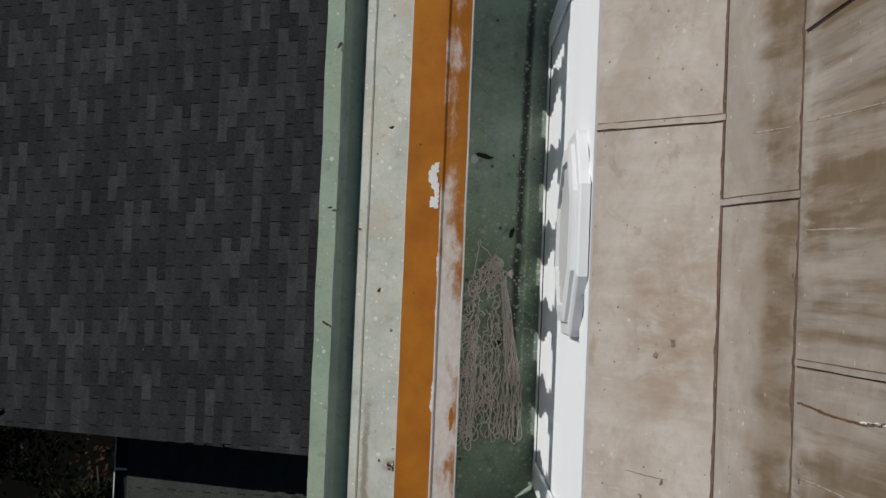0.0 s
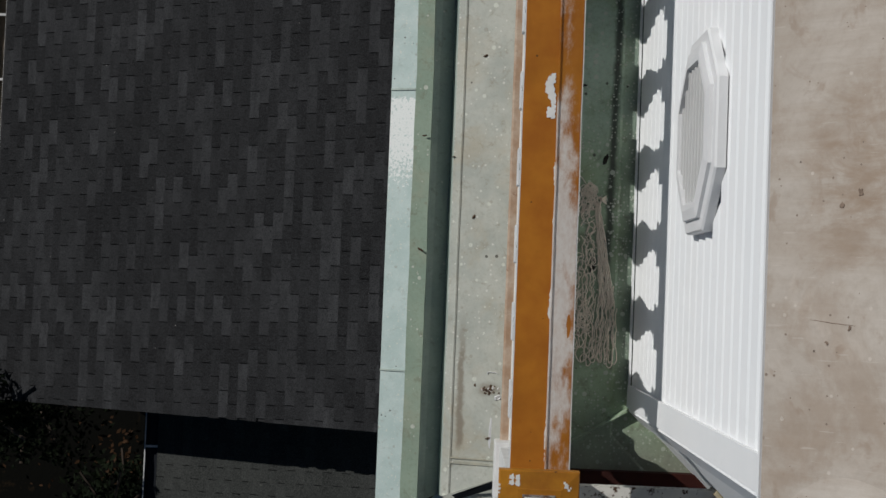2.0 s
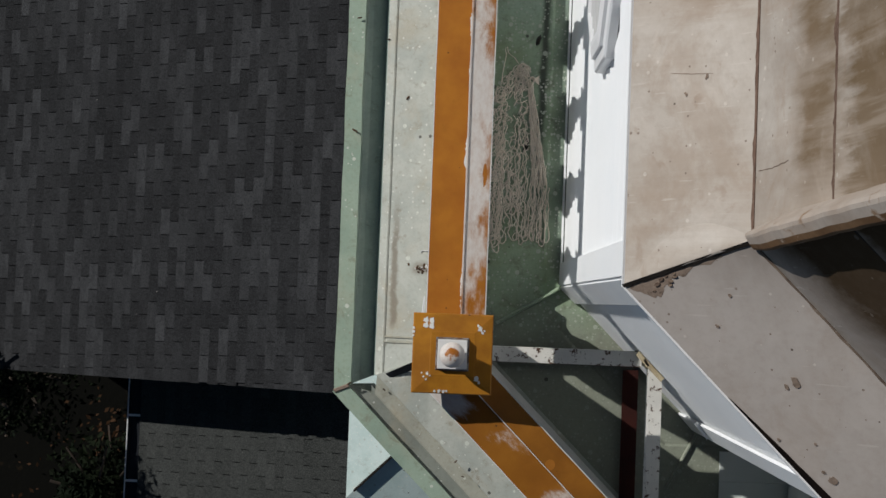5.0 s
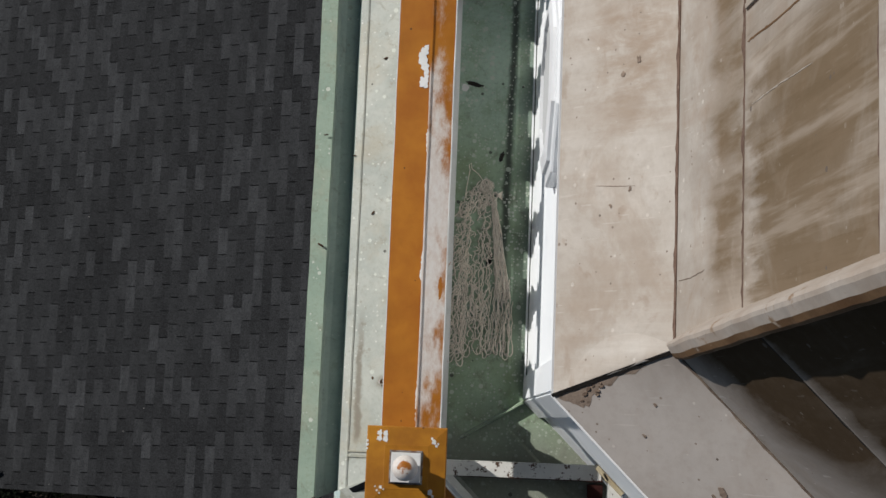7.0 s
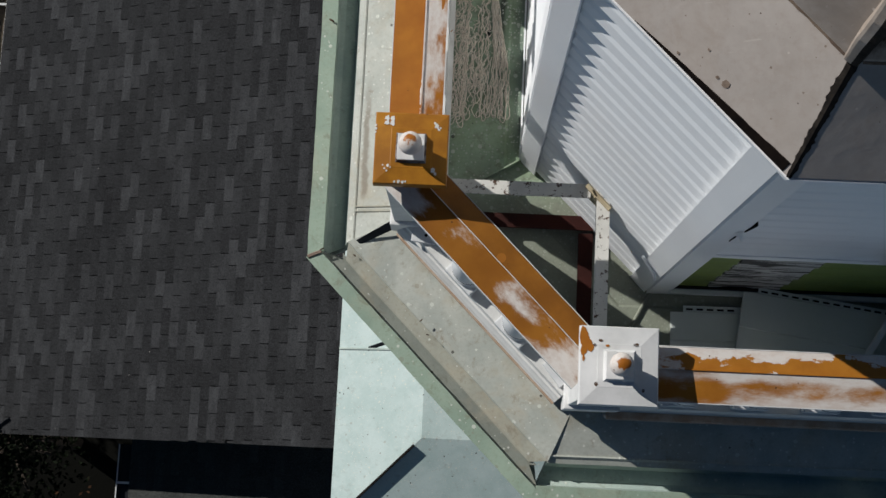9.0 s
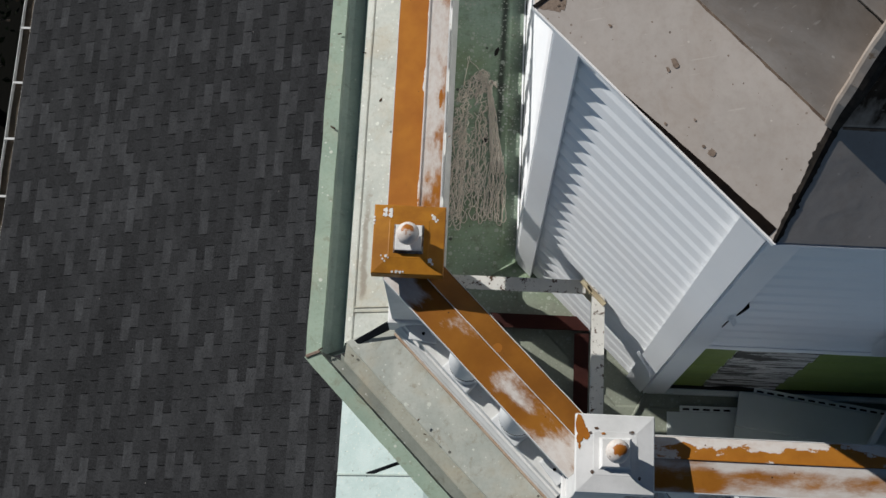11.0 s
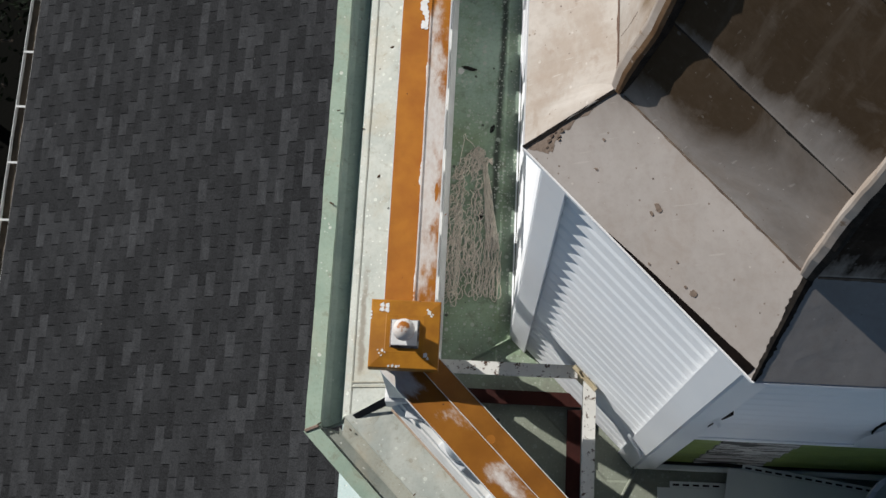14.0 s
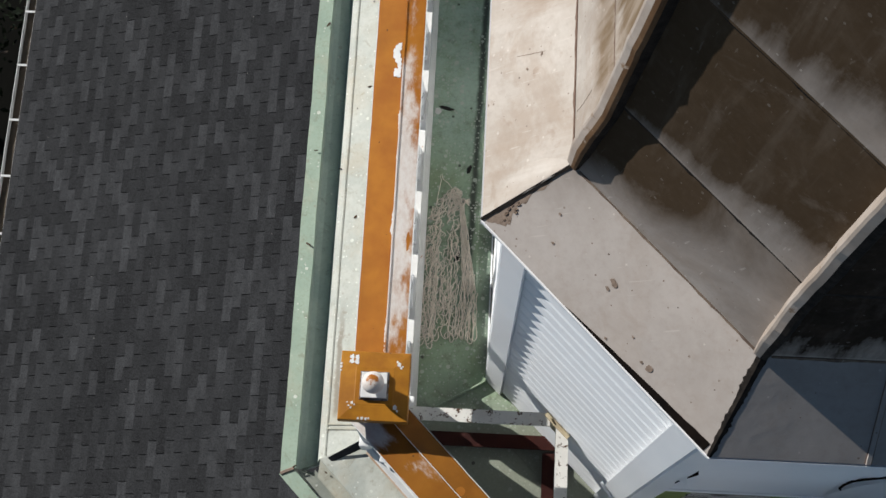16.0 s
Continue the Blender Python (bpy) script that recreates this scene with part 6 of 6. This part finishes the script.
# the loose part beside it
for i in range(16):
    u = rng.random()
    y1 = rng.uniform(0.75, 1.08)
    looped(tangle, (0.140 + 0.105 * u * (0.5 + 0.5 * u) + 0.01, y1), (0.108 + 0.158 * u, rng.uniform(0.36, 0.43) + 0.04 * u if i % 3 else rng.uniform(0.45, 0.70)), rng.uniform(0.010, 0.034), rng.uniform(0.008, 0.019))
for i in range(125):
    y = 1.08 - 0.66 * rng.random()
    left = 0.106 + 0.075 * max(0.0, (y - 0.92) / 0.16)
    x = left + (0.25 - left) * rng.random() ** 1.8
    curl(tangle, x, y, rng.uniform(0.009, 0.021), rng.uniform(0.5, 1.3))
for i in range(40):
    y = rng.uniform(0.42, 0.98)
    x = rng.uniform(0.20, 0.33 - 0.08 * max(0.0, y - 0.6))
    d = Vector((rng.uniform(0.012, 0.03), rng.uniform(-0.03, 0.03), 0))
    tube(*tangle, [wander(Vector((x, y, 0)) + d * (k / 7) + Vector((0, -0.006 * math.sin(math.pi * k / 7), 0)), 0.003, i) for k in range(8)], 0.0018, 4)
# dense crown and the single loop above it
for i in range(22):
    curl(knot, rng.uniform(0.215, 0.262), rng.uniform(1.03, 1.115), rng.uniform(0.008, 0.019), rng.uniform(0.8, 1.8))
for i in range(15):
    a = rng.random() * 6.3
    tube(*knot, [Vector((0.276 + 0.011 * math.cos(a + 0.7 * k) * (0.5 + 0.05 * k), 1.062 + 0.012 * math.sin(a + 0.7 * k), 0.008 + 0.0022 * k)) for k in range(11)], 0.0018, 4)
for i in range(8):
    tube(*knot, [Vector((0.280 + 0.026 * (k / 5), 1.064 + (i - 3.5) * 0.005 * (k / 5), 0.012 + 0.004 * math.sin(k))) for k in range(6)], 0.0018, 4)
tube(*knot, [Vector((0.150, 1.02, 0.006)), Vector((0.160, 1.10, 0.01)), Vector((0.170, 1.165, 0.01)), Vector((0.165, 1.185, 0.01)), Vector((0.173, 1.195, 0.01)), Vector((0.178, 1.17, 0.01)), Vector((0.205, 1.15, 0.01)), Vector((0.24, 1.10, 0.01))], 0.0017, 4)
mesh_part("string_mesh", *strands, M_STRING, net)
mesh_part("tangle", *tangle, M_STRING, net)
mesh_part("knot", *knot, M_STRING, net)


def scrap(name, x, y, w, l, turn, mat, label, z=0.001, high=0.010, cat="debris", seed=0):
    bm = bmesh.new()
    k = 14
    m = Matrix.Translation((x, y, z)) @ Matrix.Rotation(radians(turn), 4, "Z")
    low, mid = [], []
    for j in range(k):
        a = 2 * math.pi * j / k
        rr = 1.0 + 0.45 * noise.noise(Vector((math.cos(a) * 1.7, math.sin(a) * 1.7, seed + x * 7)))
        low.append(bm.verts.new(m @ Vector((math.cos(a) * l * rr, math.sin(a) * w * rr, 0))))
        mid.append(bm.verts.new(m @ Vector((math.cos(a) * l * rr * 0.7, math.sin(a) * w * rr * 0.6, high * (0.7 + 0.5 * noise.noise(Vector((a, seed, 0))))))))
    for j in range(k):
        bm.faces.new((low[j], low[(j + 1) % k], mid[(j + 1) % k], mid[j]))
    bm.faces.new(mid)
    ob = part(name, bm, mat, at=(x, y, z))
    return tagged(ob, label, cat)


scrap("rotten_leaf", 0.178, 1.527, 0.009, 0.034, -14, M_DEBRIS, "black rotten leaf stuck to the green deck", seed=1)
scrap("rotten_leaf", 0.297, 1.225, 0.010, 0.022, 74, M_DEBRIS, "small black rotten leaf on the green deck", seed=2)
scrap("rotten_leaf", 0.262, 0.80, 0.010, 0.035, 80, M_DEBRIS, "black rotten leaf beside the string net", seed=3)
scrap("lichen_patch", 0.137, 1.51, 0.016, 0.016, 0, M_CURB, "pale dried lichen patch on the deck", high=0.002, seed=4)
for x, y, l, t in ((-0.195, 1.63, 0.012, 20), (-0.43, 0.84, 0.014, -30), (-0.05, 0.115, 0.010, 70), (-0.42, 1.95, 0.014, 60), (-0.43, 1.30, 0.010, 10), (-0.31, 1.22, 0.008, 5), (-0.22, 0.98, 0.011, 50), (-0.13, 0.10, 0.013, 15), (-0.41, -0.18, 0.011, 30), (-0.27, -0.20, 0.008, -40), (0.03, -0.47, 0.008, 40), (0.06, -0.53, 0.007, -20)):
    scrap("leaf_scrap", x, y, l * 0.35, l, t, M_BROWN, "small dry brown leaf scrap on the cornice", z=-0.035 if x < -0.33 else (-0.045 + (x + 0.278) * 0.30 if x < -0.06 else 0.0), high=0.006, seed=x * 3)

def plate_z(x):
    """Height of the sloping cornice plate."""
    return -0.046 + (x + 0.278) * 0.299


crng = random.Random(21)
for k in range(26):
    x, y = -0.135 + crng.gauss(0, 0.022), 0.290 + crng.gauss(0, 0.010)
    s = crng.uniform(0.003, 0.007)
    scrap("dirt_crumb", x, y, s * 0.7, s, crng.uniform(0, 180), M_BROWN if k % 4 else M_CURB, "crumb of brown dirt on the cornice", z=plate_z(x), high=s * 0.6, seed=k)
scrap("caulk_lump", -0.098, 0.262, 0.011, 0.016, 10, M_BALUSTER, "lump of pale caulk on the cornice", z=plate_z(-0.098), high=0.008, seed=31)
scrap("caulk_smear", -0.121, 0.120, 0.009, 0.062, 88, M_BALUSTER, "long smear of pale caulk on the cornice", z=plate_z(-0.121) - 0.001, high=0.003, seed=33)
hook = thing("string_scrap", (-0.12, 0.36, plate_z(-0.12)), "short bent piece of white string on the cornice", "string")
hv, hf = [], []
tube(hv, hf, [Vector((x, y, plate_z(x) + 0.003)) for x, y in ((-0.142, 0.352), (-0.141, 0.361), (-0.132, 0.363), (-0.122, 0.361), (-0.112, 0.363), (-0.104, 0.357))], 0.002, 5)
mesh_part("cord", hv, hf, M_BALUSTER, hook)

# ---- gutters of the lower roofs ----
def rain_gutter(name, x, y0, y1, z, label, lip, inside, hang):
    """A box gutter along y, open at the top, with strap hangers."""
    ob = thing(name, (x, (y0 + y1) / 2, z), label, "gutter")
    bm = bmesh.new()
    prof = [(-0.075, 0.0), (-0.085, 0.012), (-0.095, 0.0), (-0.080, -0.10), (0.06, -0.10), (0.065, 0.01), (0.055, 0.01), (0.05, -0.09), (-0.072, -0.09)]
    strip(bm, [[(x + u, y, z + v) for u, v in prof] for y in (y0, y1)], True)
    body = part("gutter_body", bm, lip, ob)
    bm = bmesh.new()
    rows = []
    for i in range(61):
        y = y0 + (y1 - y0) * i / 60
        h = -0.055 + 0.02 * noise.noise(Vector((x, y * 3, 0)))
        rows.append([(x - 0.071, y, z + h), (x + 0.050, y, z + h - 0.01), (x + 0.050, y, z - 0.089), (x - 0.071, y, z - 0.089)])
    strip(bm, rows, True)
    part("silt", bm, inside, body, "brown silt and leaves")
    y = hang
    while y < y1:
        if y > y0:
            bm = bmesh.new()
            box(bm, x - 0.09, x + 0.10, y - 0.016, y + 0.016, z + 0.008, z + 0.014)
            part("hanger_strap", bm, M_GUTTER, body)
        y += 0.872
    return ob


rain_gutter("rain_gutter", -6.50, -0.95, 9.0, -12.09, "white rain gutter full of brown silt along the dark roof", M_GUTTER, M_GUTTERIN, 0.683)
rain_gutter("rain_gutter", -4.245, -7.0, -1.02, -12.25, "dark blue-grey rain gutter with a bright lip along the lower roof", M_GUTTERDARK, M_GUTTERDARK, -6.76)
bm = bmesh.new()
box(bm, -4.352, -4.338, -7.0, -1.02, -12.255, -12.23)
part("outer_lip", bm, M_GUTTER, piece_of(bpy.data.objects["rain_gutter.001"], "gutter_body"), "bright white outer lip")


# ---- trees ----
def tree(at, height, crown, count, leaf, label, seed):
    ob = thing("tree", at, label, "tree")
    rng = random.Random(seed)
    base = Vector(at)
    bm = bmesh.new()
    turned(bm, at, [(0.16, 0.0), (0.12, height * 0.25), (0.09, height * 0.5), (0.05, height * 0.8), (0.01, height)], 10)
    part("trunk", bm, M_BARK, ob)
    for k in range(14):
        v, f = [], []
        z = height * rng.uniform(0.45, 0.92)
        a = rng.random() * 6.3
        reach = crown * rng.uniform(0.5, 0.9)
        tube(v, f, [base + Vector((math.cos(a) * reach * t, math.sin(a) * reach * t, z + 0.3 * t)) for t in (0, 0.35, 0.7, 1.0)], 0.025, 5)
        mesh_part("limb", v, f, M_BARK, ob)
    v, f = [], []
    for k in range(count):
        a, u = rng.random() * 6.3, rng.random()
        z = height * (0.42 + 0.62 * u)
        rr = crown * math.sqrt(rng.random()) * (1.08 - 0.75 * u) * (0.8 + 0.35 * noise.noise(Vector((math.cos(a) * 2, math.sin(a) * 2, z))))
        c = base + Vector((math.cos(a) * rr, math.sin(a) * rr, z))
        d = Vector((rng.uniform(-1, 1), rng.uniform(-1, 1), rng.uniform(-0.6, 0.6))).normalized()
        e = d.cross(Vector((rng.uniform(-1, 1), rng.uniform(-1, 1), 1))).normalized()
        l = leaf * rng.uniform(0.6, 1.3)
        n = len(v)
        v += [c - d * l, c + e * l * 0.4, c + d * l, c - e * l * 0.4]
        f.append((n, n + 1, n + 2, n + 3))
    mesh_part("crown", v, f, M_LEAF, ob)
    return ob


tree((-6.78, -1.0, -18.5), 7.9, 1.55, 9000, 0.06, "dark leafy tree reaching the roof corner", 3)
# two unseen trees, added to darken the ground past the gutter
tree((-9.6, 3.2, -18.5), 4.6, 2.6, 5000, 0.09, "added dark leafy tree that shades the ground beside the house", 5)
tree((-10.2, 8.4, -18.5), 5.0, 2.8, 5000, 0.09, "added dark leafy tree that shades the ground beside the house", 6)
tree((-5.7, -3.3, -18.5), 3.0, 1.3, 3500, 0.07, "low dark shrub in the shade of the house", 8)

def leaf_patch(x, y, z, count, spread, label, seed):
    """Fallen leaves on the ground."""
    prng = random.Random(seed)
    v, f = [], []
    for k in range(count):
        c = Vector((x + prng.gauss(0, spread), y + prng.gauss(0, spread), z + prng.uniform(0.0, 0.08)))
        d = Vector((prng.uniform(-1, 1), prng.uniform(-1, 1), prng.uniform(-0.3, 0.3))).normalized()
        e = d.cross(Vector((prng.uniform(-0.4, 0.4), prng.uniform(-0.4, 0.4), 1))).normalized()
        l = prng.uniform(0.03, 0.07)
        n = len(v)
        v += [c - d * l, c + e * l * 0.5, c + d * l, c - e * l * 0.5]
        f.append((n, n + 1, n + 2, n + 3))
    ob = mesh_part("fallen_leaves", v, f, M_DRYLEAF)
    return tagged(ob, label, "leaves", kind="stuff")


leaf_patch(-6.2, -2.4, -18.25, 70, 0.30, "scattered dry brown leaves on the dark soil", 4)
leaf_patch(-7.6, -2.9, -18.25, 25, 0.7, "thin scatter of pale dry leaves on the dark soil", 9)

# ---- shingles, last ----
TAB = 0.3295
EXPOSURE = 0.1216 / math.cos(math.atan(SLOPE))
RUN = EXPOSURE * math.cos(math.atan(SLOPE))
UP = Vector((math.cos(math.atan(SLOPE)), 0, math.sin(math.atan(SLOPE))))
NORMAL = Vector((-UP.z, 0, UP.x))


def tab_points(wide):
    """A tab: thick at its foot, running under the next course."""
    g = 0.0052
    pts = []
    for y in (g, wide - g):
        for s, h in ((0.0, 0.001), (0.0, 0.0085), (EXPOSURE + 0.012, 0.0035), (EXPOSURE + 0.012, -0.003)):
            p = UP * s + NORMAL * h
            pts.append(Vector((p.x, y, p.z)))
    return pts


TAB_FACES = [(0, 1, 5, 4), (1, 2, 6, 5), (0, 4, 7, 3), (0, 3, 2, 1), (4, 5, 6, 7), (2, 3, 7, 6)]
tab_mesh = bpy.data.meshes.new("shingle_tab")
tab_mesh.from_pydata([tuple(p) for p in tab_points(TAB)], [], TAB_FACES)
tab_mesh.materials.append(M_SHINGLE)


def shingle(roof, drop, x0, x1, y0, y1, near, mat):
    jv, jf = [], []
    srng = random.Random(11 + int(drop * 10))
    x, k = x0, 1
    while x < x1:
        z = ROOF0 - drop + SLOPE * x
        y = 0.21 + 0.006 * k + (k % 2) * TAB / 2 + srng.uniform(-0.004, 0.004)
        y -= math.ceil((y - y0) / TAB) * TAB
        while y < y1:
            lo, hi = max(y, y0), min(y + TAB, y1)
            if hi - lo > 0.05:
                full = hi - lo > TAB - 0.001
                if full and near and near[0] < x < near[1] and near[2] < y < near[3]:
                    ob = new("shingle", tab_mesh)
                    ob.parent = roof
                    ob.location = (x, lo, z)
                else:
                    n = len(jv)
                    jv += [p + Vector((x, lo, z + srng.uniform(0, 0.0015))) for p in tab_points(hi - lo)]
                    jf += [tuple(i + n for i in fc) for fc in TAB_FACES]
            y += TAB
        x += RUN
        k += 1
    me = bpy.data.meshes.new("shingle_field")
    me.from_pydata([tuple(v) for v in jv], [], jf)
    me.materials.append(mat)
    ob = new("shingle_field", me)
    ob.parent = roof
    tagged(ob, kind="stuff")


shingle(roof_main, 0.0, -6.379, -0.55, -0.96, 8.95, (-4.0, -1.5, -0.2, 4.4), M_SHINGLE_J)
shingle(roof_low, 1.18, -4.17, 0.5, -5.0, -0.93, None, M_SHINGLE_G)
